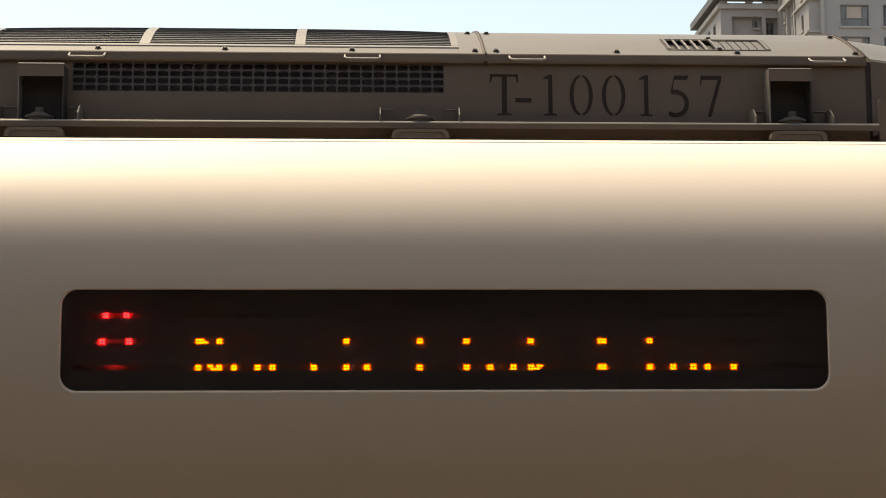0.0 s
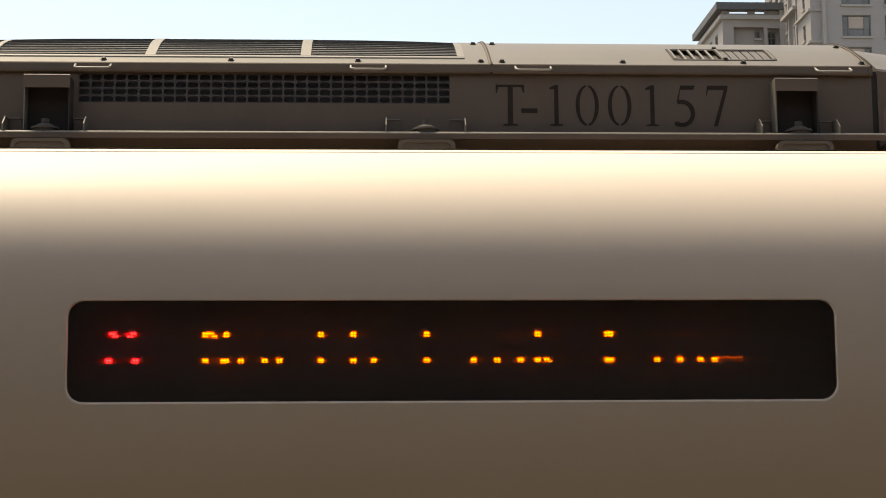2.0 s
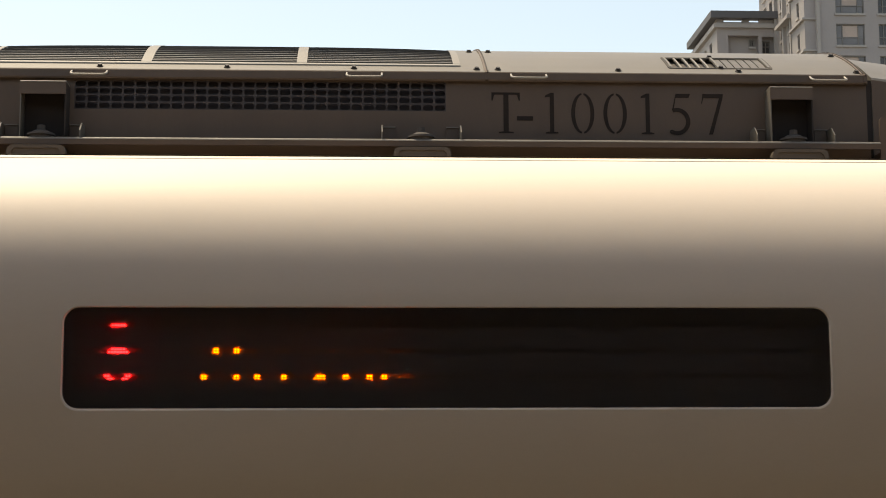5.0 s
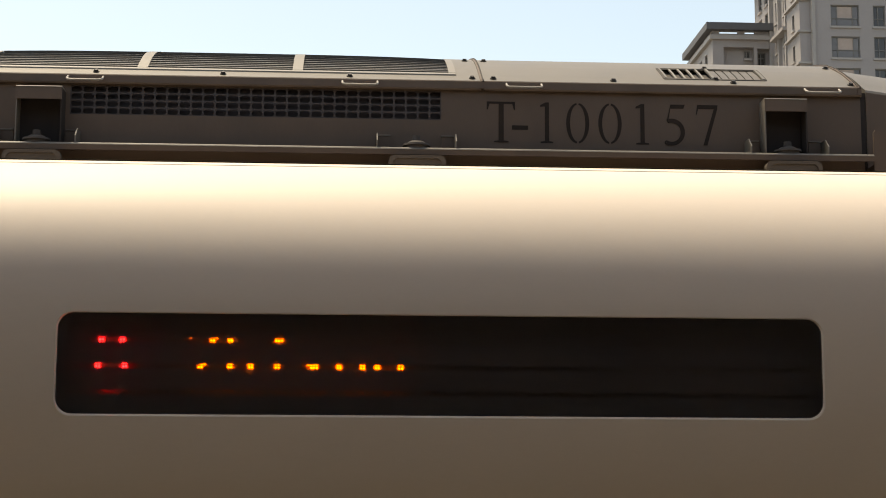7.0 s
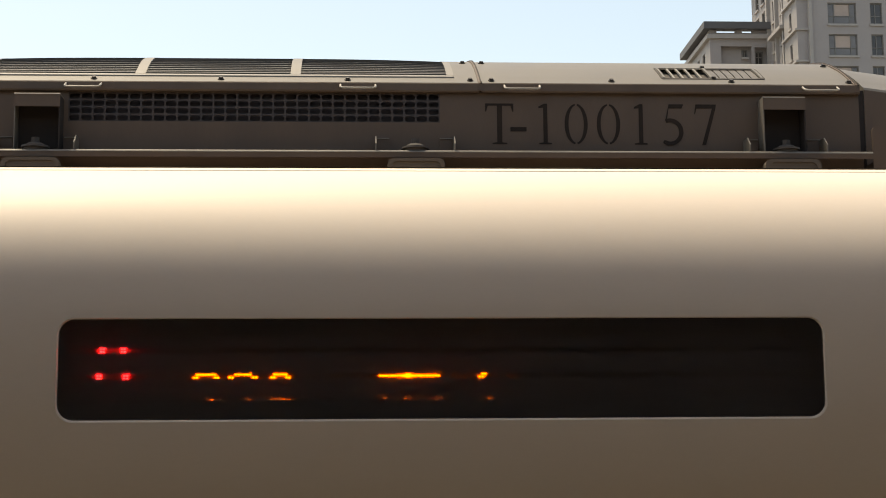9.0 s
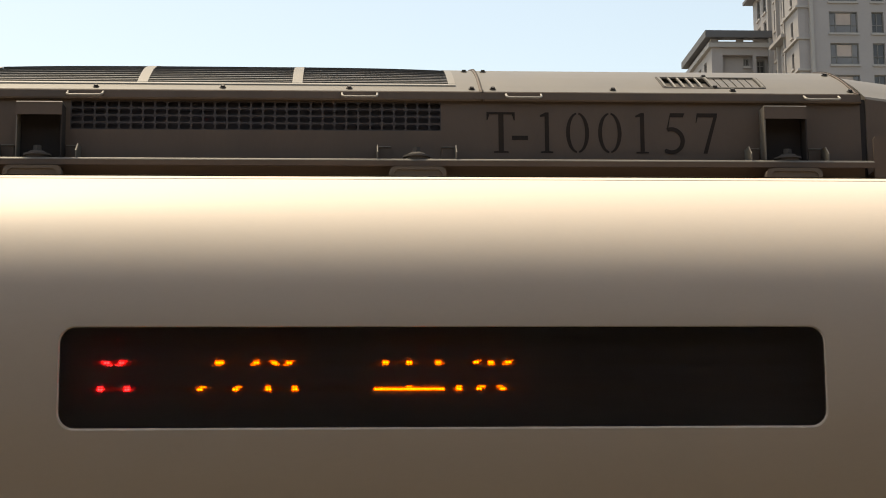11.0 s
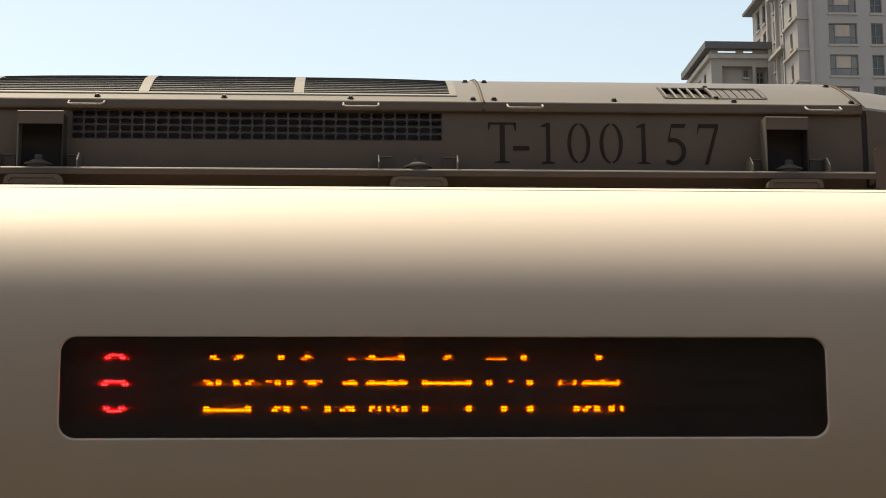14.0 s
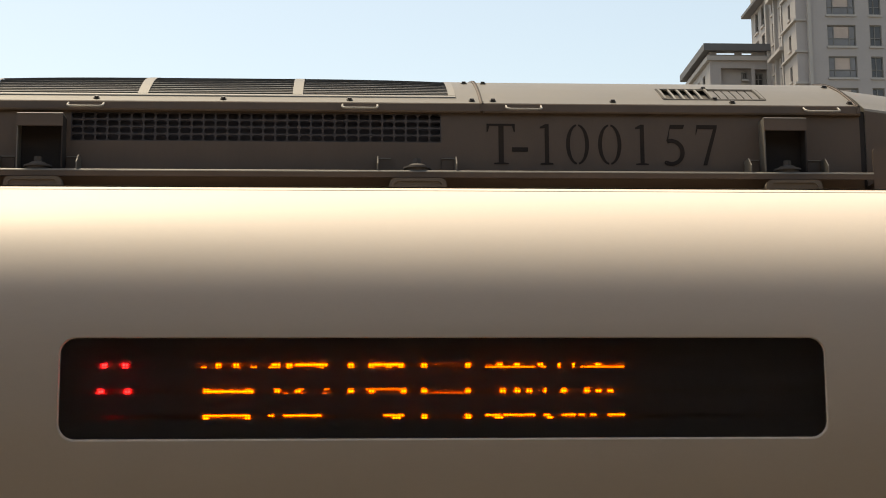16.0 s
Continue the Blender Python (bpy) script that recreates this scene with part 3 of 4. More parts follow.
for x0, x1 in LOUV:
    # added black sheet paints in the shade below the slats
    upart("louvre_shade", sweep([(S + u, roof_z(u) - 0.040) for u in (0.03, 0.15, 0.3, 0.45, 0.54)], between(x0, x1)), SHADE_AND_GASKET, left_lid)
    for i in range(9):
        h = 1 - i / 13
        u = louvre_u(0.2612 + 0.00098 * i)
        z = roof_z(u)
        nb = sweep([(S + u + 0.003, z - 0.010), (S + u, z + 0.0018 * h), (S + u + 0.007, z + 0.0050 * h), (S + u + 0.007, z + 0.0030 * h), (S + u + 0.0015, z + 0.001), (S + u + 0.0045, z - 0.010)],
                   between(x0 - 0.0012, x1 + 0.0012), True)
        # shade goes into the slat's colour, light into its edge strip's
        upart("louvre_slat", crowned(nb), SHADED_SLAT, left_lid)
        upart("louvre_lit_edge", crowned(sweep([(S + u - 0.0004, z + 0.0012 * h), (S + u - 0.0004, z + 0.0026 * h), (S + u + 0.0036, z + 0.0047 * h), (S + u + 0.0036, z + 0.0028 * h)], between(x0 - 0.0012, x1 + 0.0012), True)), LIT_PAINT, left_lid)
upart("louvre_border", sweep([(S + 0.045, roof_z(0.045) - 0.001), (S + 0.045, roof_z(0.045) + 0.0034), (S + 0.057, roof_z(0.057) + 0.0034), (S + 0.057, roof_z(0.057) - 0.001)], (U0 + 0.4, 0.064), True), LIT_TRIM, left_lid)
STRIP_U = [0.058 + 0.20 * i / 8 for i in range(9)]
for xa, xb in ((-1.142, -1.127), (-0.748, -0.722), (-0.354, -0.328), (0.046, 0.064)):
    bar = sweep([(S + u, roof_z(u) + 0.0036 - 0.014 * max(0, u - 0.058)) for u in STRIP_U] + [(S + u, roof_z(u) - 0.001) for u in reversed(STRIP_U)], (xa, xb), True)
    upart("louvre_divider", crowned(bar), LIT_TRIM, left_lid)
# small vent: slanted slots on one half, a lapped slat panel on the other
# added dark sheet under the slots paints in their shade
upart("vent_shade", sweep([(S + u, roof_z(u) - 0.013) for u in (0.03, 0.1, 0.17)], (0.60, 0.87)), RUBBER_AND_SHADE, right_lid)
VENT_U = (0.05, 0.10, 0.152)
for ua, ub in ((0.044, 0.049), (0.153, 0.158)):
    upart("vent_outline", sweep([(S + ua, roof_z(ua) - 0.002), (S + ua, roof_z(ua) + 0.0022), (S + ub, roof_z(ub) + 0.0022), (S + ub, roof_z(ub) - 0.002)], (0.603, 0.871), True), RUBBER_AND_SHADE, right_lid)
for xa in (0.601, 0.869):
    upart("vent_outline", sweep([(S + u, roof_z(u) + 0.0022) for u in VENT_U] + [(S + u, roof_z(u) - 0.002) for u in reversed(VENT_U)], (xa, xa + 0.004), True), RUBBER_AND_SHADE, right_lid)
for i in range(1, 5):
    xx = 0.612 + 0.118 * i / 5
    upart("vent_slat", sweep([(S + u, roof_z(u) - 0.003) for u in (0.05, 0.10, 0.152)] + [(S + u, roof_z(u) + 0.0015) for u in (0.152, 0.10, 0.05)], (xx - 0.0025, xx + 0.0025), True), LIT_TRIM, right_lid)
for i in range(6):
    xx = 0.736 + 0.021 * i + 0.0105
    upart("vent_slat", sweep([(S + u, roof_z(u) - 0.006) for u in (0.05, 0.10, 0.152)] + [(S + u, roof_z(u) - 0.002) for u in (0.152, 0.10, 0.05)], (xx - 0.0088, xx + 0.0088), True), VENT, right_lid)
for xa, xb in ((0.606, 0.612), (0.730, 0.736), (0.862, 0.868)):
    upart("vent_frame", sweep([(S + u, roof_z(u) + 0.004) for u in (0.05, 0.10, 0.152)] + [(S + u, roof_z(u) - 0.002) for u in (0.152, 0.10, 0.05)], (xa, xb), True), LIT_PAINT, right_lid)
# raised seams
for xs_ in (SEAM, U1 - 0.006):
    seam = [(S - 0.016, 2.690), (S - 0.016, 2.709), (S - 0.012, 2.7140)] + [(S + u, roof_z(u) + 0.0035) for u in [0.004 + 1.15 * i / 30 for i in range(31)]]
    seam += [(y + 0.006, z) if i < 2 else (y + 0.002, z - 0.006) for i, (y, z) in reversed(list(enumerate(seam)))]
    upart("lid_seam", sweep(seam, (xs_ - 0.0042, xs_ + 0.0042), True), SHADED_PAINT, None, "", True)
    gasket = [(y - 0.001, z + 0.0012) for y, z in seam[1:34]]
    gasket += [(y, z - 0.004) for y, z in reversed(gasket)]
    upart("gasket", sweep(gasket, (xs_ + 0.0005, xs_ + 0.0035), True), SHADE_AND_GASKET, None, "black rubber gasket line", True)


def bolt(x, u, r=0.0062):
    bm = bmesh.new()
    m = Matrix.Translation((x, S + u, roof_z(u))) @ Matrix.Rotation(math.atan(0.621 - 1.064 * u), 4, "X")
    cyl_into(bm, m, r * 1.35, r * 1.35, 0.002, 14)
    cyl_into(bm, m @ Matrix.Translation((0, 0, 0.002)), r, r * 0.9, 0.0045, 6)
    return bm


for x, u in ((-1.17, 0.024), (-0.846, 0.024), (-0.528, 0.024), (-0.208, 0.024), (0.104, 0.024), (0.099, 0.235), (0.150, 0.235), (0.158, 0.024), (0.467, 0.024), (0.778, 0.024),
             (0.738, 0.050), (0.734, 0.166), (1.085, 0.024), (1.075, 0.21)):
    upart("lid_bolt", bolt(x, u), DARK, left_lid if x < SEAM else right_lid)
for x0, x1 in ((-1.29, -1.202), (-0.909, -0.822), (-0.226, -0.138), (0.188, 0.277), (0.953, 1.042)):
    yb = S - 0.040
    pts = [(x0, S - 0.013, 2.7035), (x0, yb + 0.008, 2.6935), (x0 + 0.003, yb + 0.002, 2.6905), (x0 + 0.009, yb, 2.6890),
           (x1 - 0.009, yb, 2.6890), (x1 - 0.003, yb + 0.002, 2.6905), (x1, yb + 0.008, 2.6935), (x1, S - 0.013, 2.7035)]
    upart("lifting_handle", tube(pts, 0.0028), HANDLE, left_lid if x0 < SEAM else right_lid, "bare metal bow handle", True)

# mounting rail along the foot of the unit
ry = 0.545
railm = sweep([(ry, 2.5045), (ry, 2.5172), (ry + 0.0012, 2.5200), (ry + 0.0050, 2.5228), (S + 0.02, 2.523), (S + 0.02, 2.519), (ry + 0.004, 2.519), (ry + 0.004, 2.5045)], (U0, 1.109), True)
upart("mounting_rail", railm, SHADED_PAINT, None, "beige angle rail along the foot")
# pale strip paints in the highlight on the rail's rounded edge
upart("rail_highlight", sweep([(ry - 0.0006, 2.5176), (ry + 0.0008, 2.5204), (ry + 0.0046, 2.5233), (ry + 0.0060, 2.5232), (ry + 0.0060, 2.5226), (ry + 0.0016, 2.5196)], (U0, 1.109), True), LIT_PAINT, None, "pale strip painted as the lit rail edge", True)
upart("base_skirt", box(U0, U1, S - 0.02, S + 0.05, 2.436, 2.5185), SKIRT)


def mount(x):
    m = empty("mount", 0, 0, 0)
    m.parent = unit
    pad = bmesh.new()
    lo = [(x - 0.0705, 2.436), (x - 0.0705, 2.482), (x - 0.0675, 2.491), (x - 0.058, 2.497), (x + 0.058, 2.497), (x + 0.0675, 2.491), (x + 0.0705, 2.482), (x + 0.0705, 2.436)]
    a = [pad.verts.new((px, 0.515, pz)) for px, pz in lo]
    b_ = [pad.verts.new((px, 0.545, pz)) for px, pz in lo]
    li = [(x + (px - x) * 0.86, pz - 0.008 if pz > 2.44 else pz) for px, pz in lo]
    c_ = [pad.verts.new((px, 0.515, pz)) for px, pz in li]
    d_ = [pad.verts.new((px, 0.519, pz)) for px, pz in li]
    for k in range(7):
        pad.faces.new((a[k], a[k + 1], b_[k + 1], b_[k]))
        pad.faces.new((a[k], a[k + 1], c_[k + 1], c_[k]))
        pad.faces.new((c_[k], c_[k + 1], d_[k + 1], d_[k]))
    pad.faces.new(d_)
    pad.faces.new(b_)
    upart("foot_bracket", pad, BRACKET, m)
    nut = bmesh.new()
    base = Matrix.Translation((x, 0.578, 2.523))
    cyl_into(nut, base, 0.030, 0.030, 0.008, 24)
    cyl_into(nut, base @ Matrix.Translation((0, 0, 0.008)), 0.035, 0.034, 0.005, 28)
    cyl_into(nut, base @ Matrix.Translation((0, 0, 0.013)), 0.030, 0.017, 0.008, 28)
    cyl_into(nut, base @ Matrix.Translation((0, 0, 0.021)), 0.0110, 0.0104, 0.014, 6)
    upart("hold_down_nut", nut, RUBBER_AND_SHADE, m, "dark hold-down nut on a rubber cup")
    for sx in (-1, 1):
        fin = bmesh.new()
        xf = x + sx * 0.098
        pr = [(0.549, 2.523), (0.549, 2.541), (0.578, 2.565), (S, 2.565), (S, 2.523)]
        q0 = [fin.verts.new((xf - 0.0015, y, z)) for y, z in pr]
        q1 = [fin.verts.new((xf + 0.0015, y, z)) for y, z in pr]
        fin.faces.new(q0)
        fin.faces.new(q1)
        for k in range(5):
            fin.faces.new((q0[k], q0[(k + 1) % 5], q1[(k + 1) % 5], q1[k]))
        upart("gusset", fin, LIT_PAINT, m)
        xi = xf - sx * 0.034
        # pale lip painted in as the lit top edge of the plate
        upart("plate_lip", box(min(xf - sx * 0.002, xi), max(xf - sx * 0.002, xi), S - 0.0105, S - 0.001, 2.5656, 2.5676), LIT_TRIM, m)
        upart("gusset_plate", box(min(xf - sx * 0.002, xi), max(xf - sx * 0.002, xi), S - 0.007, S - 0.001, 2.5235, 2.5655), SHADED_PAINT, m)
    return m


def hood(x0, x1):
    """A shallow hood over a mount, open below its brow."""
    h = empty("mount_hood", 0, 0, 0)
    h.parent = unit
    yf = S - 0.058
    upart("brow", box(x0, x1, yf, yf + 0.003, 2.634, 2.664), SHADED_PAINT, h)
    upart("hood_top", sweep([(yf - 0.001, 2.6642), (yf - 0.001, 2.6655), (yf + 0.003, 2.6678), (S, 2.6678), (S, 2.6642)], (x0, x1), True), LIT_PAINT, h)
    upart("cheek", box(x0, x0 + 0.003, yf + 0.0035, S, 2.528, 2.664), LIT_PAINT, h)
    # right cheek and back are blackened to paint in the hood's shade
    upart("cheek", box(x1 - 0.003, x1, yf + 0.0035, S, 2.528, 2.664), SHADE_AND_GASKET, h)
    upart("hood_back", box(x0 + 0.003, x1 - 0.003, S - 0.005, S - 0.001, 2.528, 2.664), SHADE_AND_GASKET, h)


for x in (-1.95, -0.975, -0.040, 0.897):
    mount(x)
hood(-1.027, -0.915)
hood(0.838, 0.946)

# added black strip paints in the shade of the open gap
upart("gap_shade", box(1.1015, 1.1155, S + 0.004, S + 0.02, 2.44, 2.70), SHADE_AND_GASKET, None, "black strip painted as shade in the gap")

# painted characters on the side


def poly_into(bm, pts, y=S - 0.0012, t=0.0010):
    a = [bm.verts.new((x, y, z)) for x, z in pts]
    b_ = [bm.verts.new((x, y + t, z)) for x, z in pts]
    bm.faces.new(a)
    for k in range(len(a)):
        bm.faces.new((a[k], a[(k + 1) % len(a)], b_[(k + 1) % len(a)], b_[k]))


def arc_band(bm, cx, cz, rx, rz, wx, wz, a0, a1, n=18, y=S - 0.0012):
    """A band of an ellipse between two angles in degrees; wx, wz its thickness at the sides and at the top."""
    for i in range(n):
        q = []
        for a, k in ((a0 + (a1 - a0) * i / n, 1), (a0 + (a1 - a0) * (i + 1) / n, 1)):
            c_, s_ = math.cos(radians(a)), math.sin(radians(a))
            q.append(((cx + rx * c_, cz + rz * s_), (cx + (rx - wx) * c_, cz + (rz - wz) * s_)))
        poly_into(bm, (q[0][0], q[1][0], q[1][1], q[0][1]), y)


def painted(kind, x0, x1, z0=2.555, z1=2.660):
    bm = bmesh.new()
    w, h = x1 - x0, z1 - z0

    def P(*pts):
        poly_into(bm, [(x0 + a * w, z0 + b_ * h) for a, b_ in pts])
    if kind == "T":
        P((0, 1), (1, 1), (1, 0.80), (0.96, 0.80), (0.90, 0.945), (0.60, 0.945), (0.60, 0.045), (0.77, 0.03), (0.77, 0), (0.25, 0), (0.25, 0.03), (0.42, 0.045), (0.42, 0.945),
          (0.10, 0.945), (0.04, 0.80), (0, 0.80))
    elif kind == "-":
        P((0, 1), (1, 1), (1, 0), (0, 0))
    elif kind == "1":
        P((0.42, 1), (0.68, 1), (0.68, 0.045), (1, 0.03), (1, 0), (0.02, 0), (0.02, 0.03), (0.36, 0.045), (0.36, 0.90), (0, 0.89), (0, 0.93))
    elif kind == "0":
        for a0, a1 in ((-84, 84), (96, 264)):
            arc_band(bm, x0 + w / 2, z0 + h / 2, w / 2, h / 2, 0.010, 0.0045, a0, a1)
    elif kind == "5":
        P((0.30, 1), (0.98, 1), (0.90, 0.90), (0.29, 0.90), (0.20, 0.60), (0.12, 0.585))
        arc_band(bm, x0 + 0.34 * w, z0 + 0.315 * h, 0.62 * w, 0.335 * h, 0.011, 0.010, -118, 112, y=S - 0.0018)
        arc_band(bm, x0 + 0.09 * w, z0 + 0.06 * h, 0.09 * w, 0.05 * h, 0.0042, 0.0042, 0, 360, 10, y=S - 0.0024)
    elif kind == "7":
        P((0.06, 1), (1, 1), (0.98, 0.90), (0.50, 0), (0.32, 0), (0.82, 0.90), (0.10, 0.90), (0.03, 0.76), (0, 0.76))
    bmesh.ops.remove_doubles(bm, verts=bm.verts, dist=0.00002)
    return upart("painted_character", bm, STENCIL, None, "dark stencilled character")


for kind, x0, x1, *zz in (("T", 0.139, 0.211), ("-", 0.203, 0.244, 2.588, 2.599), ("1", 0.275, 0.308), ("0", 0.341, 0.400), ("0", 0.423, 0.483), ("1", 0.519, 0.552),
                          ("5", 0.592, 0.647), ("7", 0.674, 0.730)):
    painted(kind, x0, x1, *zz)

# ---- next roof cover ----
cover = empty("roof_cover", 1.13, S, 2.44)
tagged(cover, "beige rounded roof equipment cover beside the unit", "roof cover")


def cpart(name, bm, mat, label="", smooth=False):
    bmesh.ops.translate(bm, verts=bm.verts, vec=(-1.13, -S, -2.44))
    return part(name, bm, mat, cover, label, smooth)


def cover_z(u, x):
    return 2.711 - 0.13 * min(x - 1.116, 0.4) + 0.60 * u - 0.56 * u * u


cv, cf = bmesh.new(), bmesh.new()
xs = [1.116 + 0.1 * i for i in range(20)]
us = [1.1 * i / 24 for i in range(25)]
fr = [[cf.verts.new((x, S, 2.44)), cf.verts.new((x, S, cover_z(0, x) - 0.010))] for x in xs]
for a, b_ in zip(fr, fr[1:]):
    cf.faces.new((a[0], a[1], b_[1], b_[0]))
# front gets the shaded tone, the shell the lit tone of one paint
cpart("cover_front", cf, SHADED_PAINT)
rings = [[cv.verts.new((x, S, cover_z(0, x) - 0.010)), cv.verts.new((x, S + 0.003, cover_z(0, x) - 0.003))] +
         [cv.verts.new((x, S + 0.01 + u, cover_z(u, x))) for u in us] + [cv.verts.new((x, S + 1.14, 2.44))] for x in xs]
for a, b_ in zip(rings, rings[1:]):
    for i in range(len(a) - 1):
        cv.faces.new((a[i], a[i + 1], b_[i + 1], b_[i]))
for ring in (rings[0], rings[-1]):
    x = ring[0].co.x
    cv.faces.new(ring + [cv.verts.new((x, S, 2.44))])
cpart("cover_shell", cv, LIT_PAINT, "", True)
plate = bmesh.new()
pl = [(1.113, 2.436), (1.113, 2.582), (1.118, 2.589), (1.146, 2.588), (1.154, 2.578), (1.162, 2.436)]
a = [plate.verts.new((x, 0.560, z)) for x, z in pl]
b_ = [plate.verts.new((x, 0.566, z)) for x, z in pl]
plate.faces.new(a)
plate.faces.new(b_)
for k in range(6):
    plate.faces.new((a[k], a[(k + 1) % 6], b_[(k + 1) % 6], b_[k]))
box_into(plate, 1.113, 1.117, 0.566, S, 2.436, 2.500)
cpart("end_plate", plate, SHADED_PAINT, "beige upright end plate")

# ---- far apartment building ----
tower = empty("apartment_building", 43, 150, -1.1)
tagged(tower, "grey tiled high-rise apartment building with pale side wall", "apartment building")
low = empty("apartment_block", 36, 162, -1.1)
tagged(low, "grey lower apartment block with a dark overhanging roof", "apartment building")


def bpart(name, bm, mat, parent, label=""):
    root = parent
    off = Vector((0, 0, 0))
    while root:
        off -= root.location
        root = root.parent
    bmesh.ops.translate(bm, verts=bm.verts, vec=off)
    return part(name, bm, mat, parent, label)


FRONT, LEFT, TOP = 150.0, 43.3, 58.5
FLOOR, W0 = 3.13, 47.12 - 3.13 * 15


def wall_with_openings(lo, hi, z0, z1, openings, place):
    """A wall sheet over (lo..hi, z0..z1), cut by openings (a0, a1, b0, b1); place maps (a, b, depth) into the world."""
    As = sorted({lo, hi, *[v for o_ in openings for v in o_[:2]]})
    Bs = sorted({z0, z1, *[v for o_ in openings for v in o_[2:4]]})
    bm = bmesh.new()
    vt = {}

    def V(a, b_, d):
        if (a, b_, d) not in vt:
            vt[a, b_, d] = bm.verts.new(place(a, b_, d))
        return vt[a, b_, d]
    for a0, a1 in zip(As, As[1:]):
        for b0, b1 in zip(Bs, Bs[1:]):
            if any(o_[0] <= a0 and a1 <= o_[1] and o_[2] <= b0 and b1 <= o_[3] for o_ in openings):
                continue
            bm.faces.new((V(a0, b0, 0), V(a1, b0, 0), V(a1, b1, 0), V(a0, b1, 0)))
    for a0, a1, b0, b1 in openings:
        for p, q in (((a0, b0), (a1, b0)), ((a1, b0), (a1, b1)), ((a1, b1), (a0, b1)), ((a0, b1), (a0, b0))):
            bm.faces.new((V(*p, 0), V(*q, 0), V(*q, 0.35), V(*p, 0.35)))
    return bm


def prism(place, a0, a1, b0, b1, d0, d1):
    bm = bmesh.new()
    v = [bm.verts.new(place(a, b_, d)) for d in (d0, d1) for a, b_ in ((a0, b0), (a1, b0), (a1, b1), (a0, b1))]
    for idx in ((0, 1, 2, 3), (4, 5, 6, 7), (0, 1, 5, 4), (1, 2, 6, 5), (2, 3, 7, 6), (3, 0, 4, 7)):
        bm.faces.new([v[j] for j in idx])
    return bm


def join(*bms):
    out = bmesh.new()
    for b_ in bms:
        me = bpy.data.meshes.new("t")
        b_.to_mesh(me)
        b_.free()
        out.from_mesh(me)
        bpy.data.meshes.remove(me)
    return out


def window(parent, place, a0, a1, b0, b1, wide):
    w = bpart("window", join(prism(place, a0, a1, b0, b0 + 0.10, 0.10, 0.28), prism(place, a0, a1, b1 - 0.10, b1, 0.10, 0.28),
                             prism(place, a0, a0 + 0.09, b0 + 0.10, b1 - 0.10, 0.10, 0.28), prism(place, a1 - 0.09, a1, b0 + 0.10, b1 - 0.10, 0.10, 0.28)), FRAME, parent)
    ins = [a0 + 0.09, a0 + 0.42 * (a1 - a0), a1 - 0.09] if not wide else [a0 + 0.09, a0 + 0.62, a1 - 0.62, a1 - 0.09]
    bs = [b0 + 0.10, b0 + 0.78, b1 - 0.10]
    for i, (p, q) in enumerate(zip(ins, ins[1:])):
        for j, (r, s) in enumerate(zip(bs, bs[1:])):
            bpart("pane", prism(place, p + 0.03, q - 0.03, r + 0.03, s - 0.03, 0.2, 0.23), CURTAIN if wide and i == 1 and j == 1 else PALE_GLASS if wide else WINDOW, w)
    bars = [prism(place, p - 0.04, p + 0.04, b0 + 0.1, b1 - 0.1, 0.12, 0.25) for p in ins[1:-1]] + [prism(place, a0 + 0.09, a1 - 0.09, b0 + 0.75, b0 + 0.82, 0.13, 0.24)]
    bpart("mullion", join(*bars), FRAME, w)
    bpart("sill", prism(place, a0 - 0.1, a1 + 0.1, b0 - 0.22, b0 - 0.02, -0.15, 0.1), TRIM, w)


def front_at(y):
    return lambda a, b_, d: (a, y + d, b_)


def left_at(x):
    return lambda a, b_, d: (x + d, a, b_)


wide_x, slim_x = ((45.9, 48.68), (53.4, 55.95)), ((50.04, 51.22), (57.4, 58.6))
floors = [W0 + FLOOR * k for k in range(10, 19)]
ops = [(a0, a1, b_, b_ + 2.1) for b_ in floors for a0, a1 in wide_x + slim_x]
pl_f = front_at(FRONT)
bpart("front_wall", wall_with_openings(44.15, 64.0, -1.1, TOP, ops, pl_f), FACADE, tower)
for b_ in floors:
    for a0, a1 in wide_x:
        window(tower, pl_f, a0, a1, b_, b_ + 2.1, True)
    for a0, a1 in slim_x:
        window(tower, pl_f, a0, a1, b_, b_ + 2.1, False)
# corner pier, bay and its ledges
bpart("corner_pier", box(44.0, 44.3, FRONT - 0.25, FRONT + 0.6, -1.1, TOP), TRIM, tower)
bpart("bay_front", join(box(LEFT, 44.0, FRONT + 0.9, FRONT + 5.0, -1.1, TOP), box(LEFT - 0.356, 44.0, FRONT + 0.3, FRONT + 0.9, -1.1, TOP)), FACADE, tower)
slots = [(152.2, 153.0, b_ + 0.2, b_ + 1.7) for b_ in floors]
pl_b = left_at(LEFT - 0.36)
bpart("bay_side", wall_with_openings(FRONT + 0.29, FRONT + 5.0, -1.1, TOP, slots, pl_b), FACADE_PALE, tower)
for a0, a1, b0, b1 in slots:
    window(tower, pl_b, a0, a1, b0, b1, False)
for b_ in floors:
    bpart("ledge", box(LEFT - 0.62, 44.0, FRONT + 0.1, FRONT + 5.2, b_ + 2.52, b_ + 2.72), TRIM, tower)
# set-back side wall with tall windows
pl_s = left_at(LEFT)
slots2 = [(a, a + 1.3, b_, b_ + 2.2) for b_ in floors for a in (156.2, 159.2, 163.5, 166.0)]
bpart("side_wall", wall_with_openings(FRONT + 5.0, 169.0, -1.1, TOP - 2.6, slots2, pl_s), FACADE_PALE, tower)
for a0, a1, b0, b1 in slots2:
    window(tower, pl_s, a0, a1, b0, b1, False)
for a in (155.6, 158.4, 161.6):
    bpart("rib", box(LEFT - 0.35, LEFT + 0.1, a, a + 0.35, -1.1, TOP - 2.6), TRIM, tower)
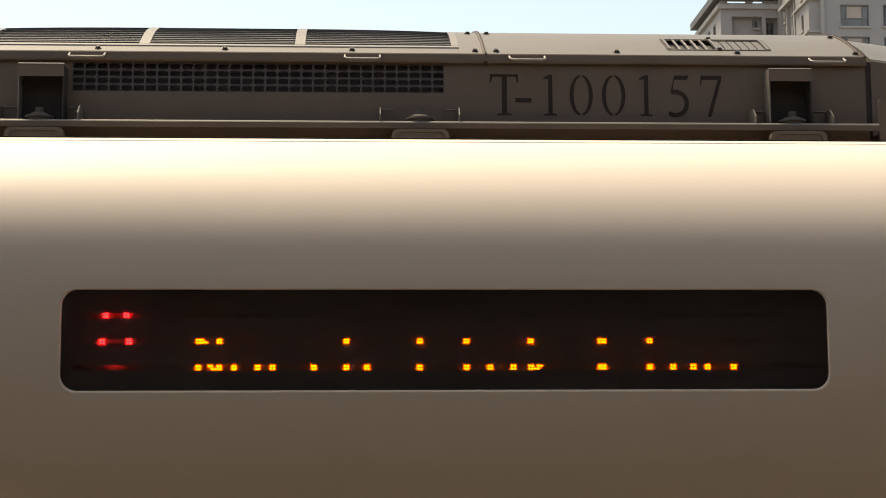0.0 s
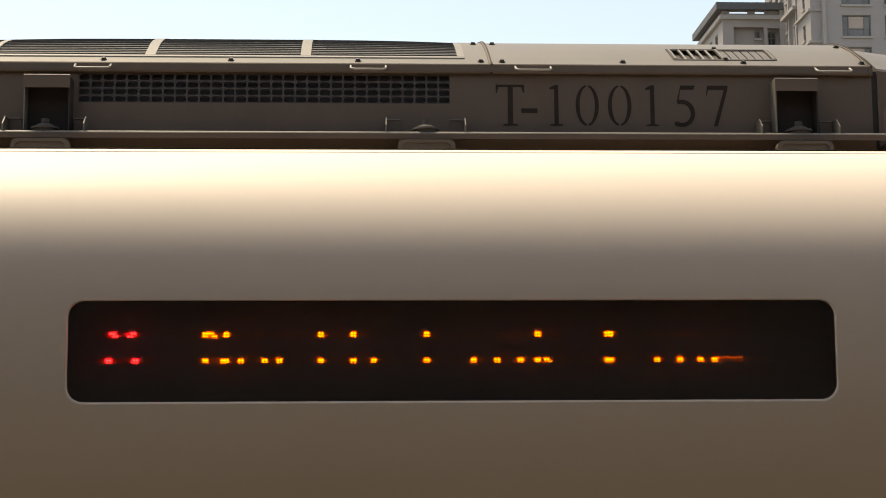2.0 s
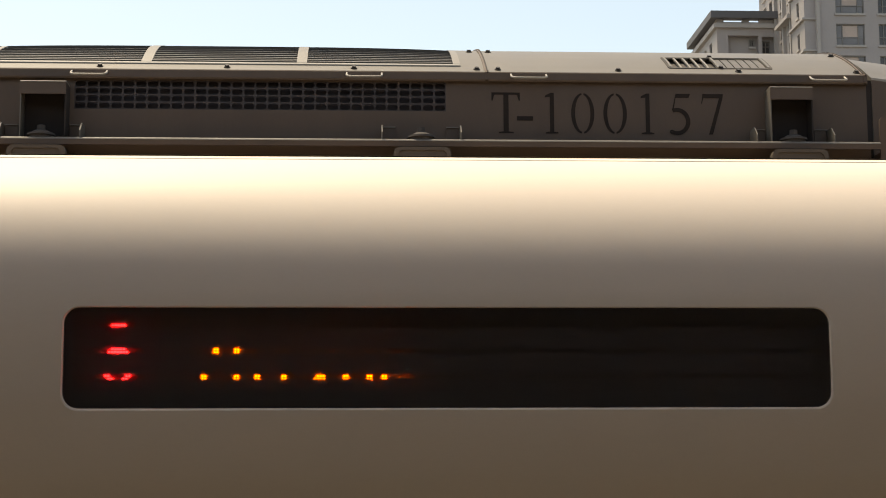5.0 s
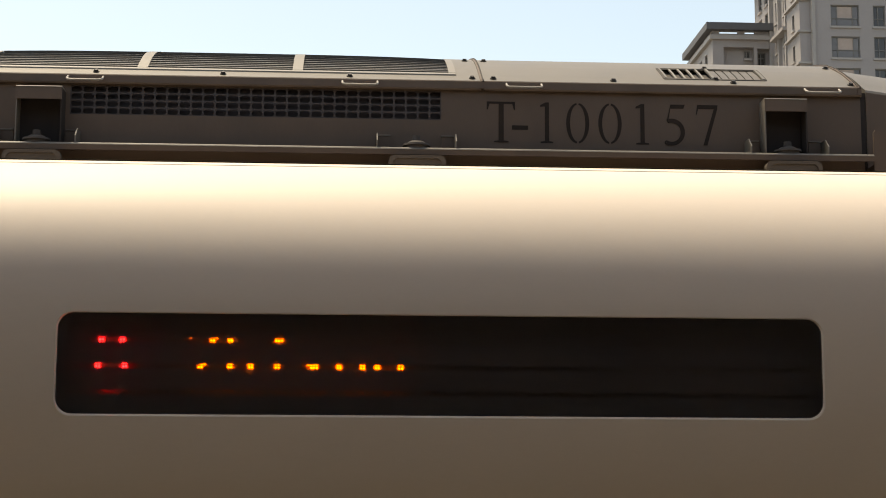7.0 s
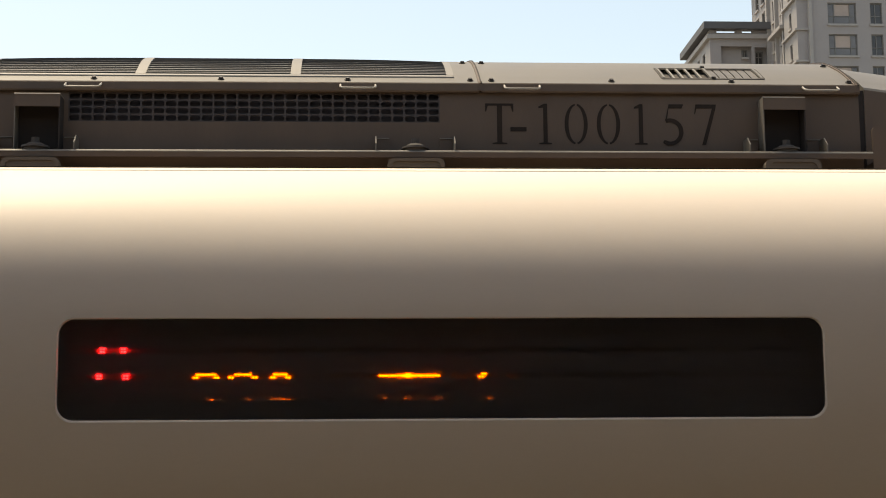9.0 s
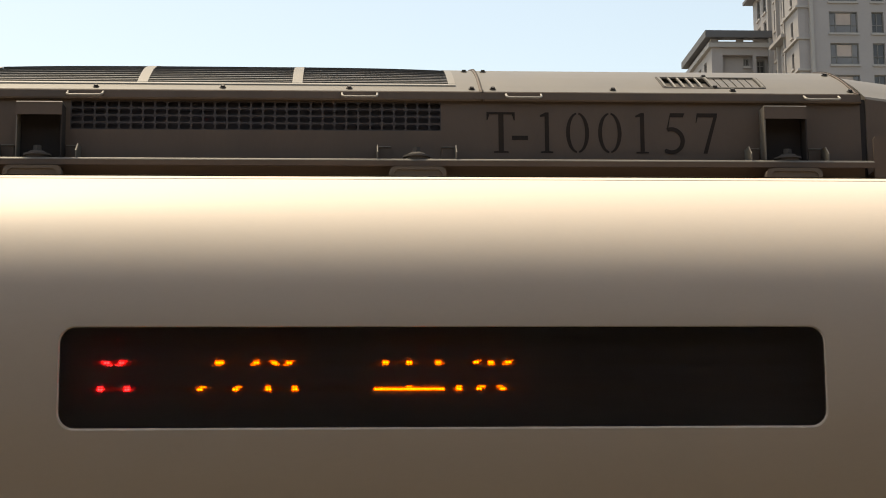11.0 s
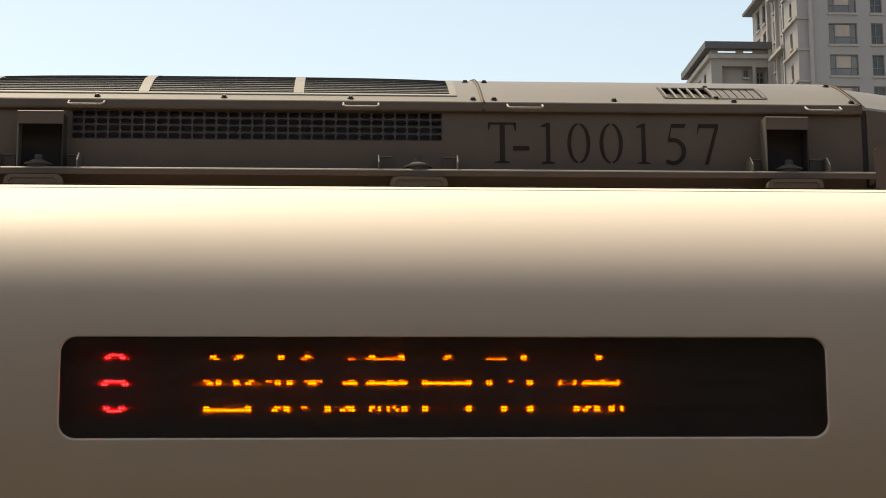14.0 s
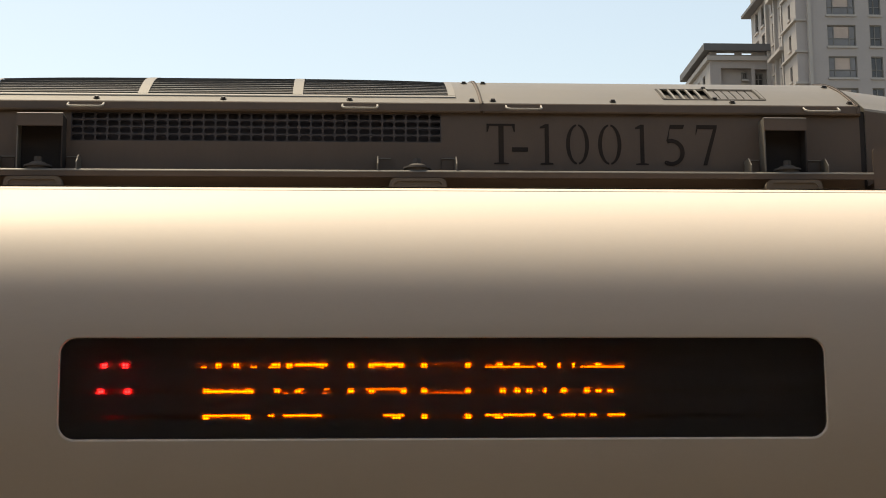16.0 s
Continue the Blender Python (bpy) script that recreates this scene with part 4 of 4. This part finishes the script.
bpart("balcony_ledge", box(LEFT - 0.75, LEFT + 0.1, FRONT + 5.2, 160.0, 48.15, 48.5), TRIM, tower, "wide projecting ledge")
bpart("balcony_ledge", box(LEFT - 0.75, LEFT + 0.1, FRONT + 5.2, 160.0, 54.4, 54.75), TRIM, tower, "wide projecting ledge")
bpart("back_wall", box(LEFT + 0.36, 64, 168.5, 169, -1.1, TOP - 2.6), FACADE, tower)
bpart("roof", join(box(LEFT - 0.9, 64.8, FRONT + 5.2, 169.9, TOP - 2.6, TOP - 2.3), box(LEFT, 64.5, FRONT - 0.5, FRONT + 6, TOP, TOP + 0.5)), ROOFING, tower, "dark roof slab with overhanging eaves")

LY, LXX, LT = 162.0, 37.05, 48.95
pl_lf = front_at(LY)
bpart("front_wall", wall_with_openings(LXX, LEFT, -1.1, LT, [(38.2, 41.35, 40.0, 48.2), (41.7, 43.0, 40.0, 48.1)], pl_lf), FACADE, low)
bpart("recess_wall", box(37.9, 43.1, LY + 0.8, LY + 1.0, 39.5, 48.8), FACADE, low)
bpart("recess_side", box(37.8, 38.19, LY + 0.36, LY + 0.8, 39.5, 48.8), FACADE_PALE, low)
for a0, a1, b0, b1 in ((40.5, 41.05, 47.15, 47.95), (41.85, 42.7, 46.4, 47.8)):
    window(low, front_at(LY + 0.5), a0, a1, b0, b1, False)
slots3 = [(a, a + 1.2, b_, b_ + 2.3) for b_ in (42.6, 45.8) for a in (164.5, 167.2, 169.9)]
pl_ls = left_at(LXX)
bpart("side_wall", wall_with_openings(LY, 173.0, -1.1, LT, slots3, pl_ls), FACADE_PALE, low)
for a0, a1, b0, b1 in slots3:
    window(low, pl_ls, a0, a1, b0, b1, False)
bpart("cornice", box(LXX - 0.35, LEFT - 0.004, LY - 0.35, 173.3, LT, LT + 0.45), TRIM, low)
# upstand under the eaves, open in two places, and a roof ring over it
for xa, xb in ((LXX, 37.8), (39.75, 40.45), (41.5, LEFT - 0.004)):
    bpart("upstand", box(xa, xb, LY + 0.1, LY + 0.5, LT + 0.45, LT + 1.0), FACADE, low)
bpart("upstand", box(37.8, 41.5, LY + 0.12, LY + 0.48, LT + 0.45, LT + 0.70), FACADE, low)
bpart("upstand", box(LXX, LXX + 0.4, LY + 0.5, 173, LT + 0.45, LT + 1.0), FACADE, low)
bpart("roof", join(box(LXX - 0.7, LEFT - 0.004, LY - 0.6, LY + 0.55, LT + 0.97, LT + 1.7), box(LXX - 0.7, LXX + 0.55, LY + 0.55, 174, LT + 0.97, LT + 1.7)), ROOFING, low, "dark overhanging roof slab")



# ---- what moves ----
def motions():
    def at(k, down):
        return pose(-SPACING * k, 0, -down * DZ)
    walk(board, [(0, at(0, 46)), (0.1, at(0, 31)), (0.3, at(0, 0)), (3.9, at(0, 0)), (3.967, at(0, 129)), (4.1, at(0, 129)), (4.267, at(1, 129)), (4.4, at(1, 112)), (5.3, at(1, 0)),
                 (8.533, at(1, 0)), (8.567, at(1, 129)), (8.667, at(1, 129)), (8.733, at(2, 129)), (8.767, at(2, 127)), (8.8, at(2, 119)), (8.9, at(2, 88)), (9.0, at(2, 67)), (9.467, at(2, 0)), (13.2, at(2, 0)), (13.233, at(2, 129)),
                 (13.267, at(3, 129)), (13.3, at(3, 118)), (13.4, at(3, 101)), (13.5, at(3, 86)), (13.6, at(3, 69)), (13.7, at(3, 57)), (13.8, at(3, 53)), (13.9, at(3, 37)), (14.0, at(3, 14)), (14.1, at(3, 0)), (16, at(3, 0))])
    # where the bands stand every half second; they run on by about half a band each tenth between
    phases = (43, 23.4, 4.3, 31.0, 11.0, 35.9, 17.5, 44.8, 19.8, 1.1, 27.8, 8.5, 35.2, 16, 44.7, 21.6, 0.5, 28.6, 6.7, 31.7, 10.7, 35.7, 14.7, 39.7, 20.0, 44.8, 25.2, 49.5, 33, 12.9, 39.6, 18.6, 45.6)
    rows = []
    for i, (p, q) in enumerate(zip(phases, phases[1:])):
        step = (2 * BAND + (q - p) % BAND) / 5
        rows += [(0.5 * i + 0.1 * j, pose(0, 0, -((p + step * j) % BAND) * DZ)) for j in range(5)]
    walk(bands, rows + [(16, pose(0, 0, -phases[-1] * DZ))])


motions()
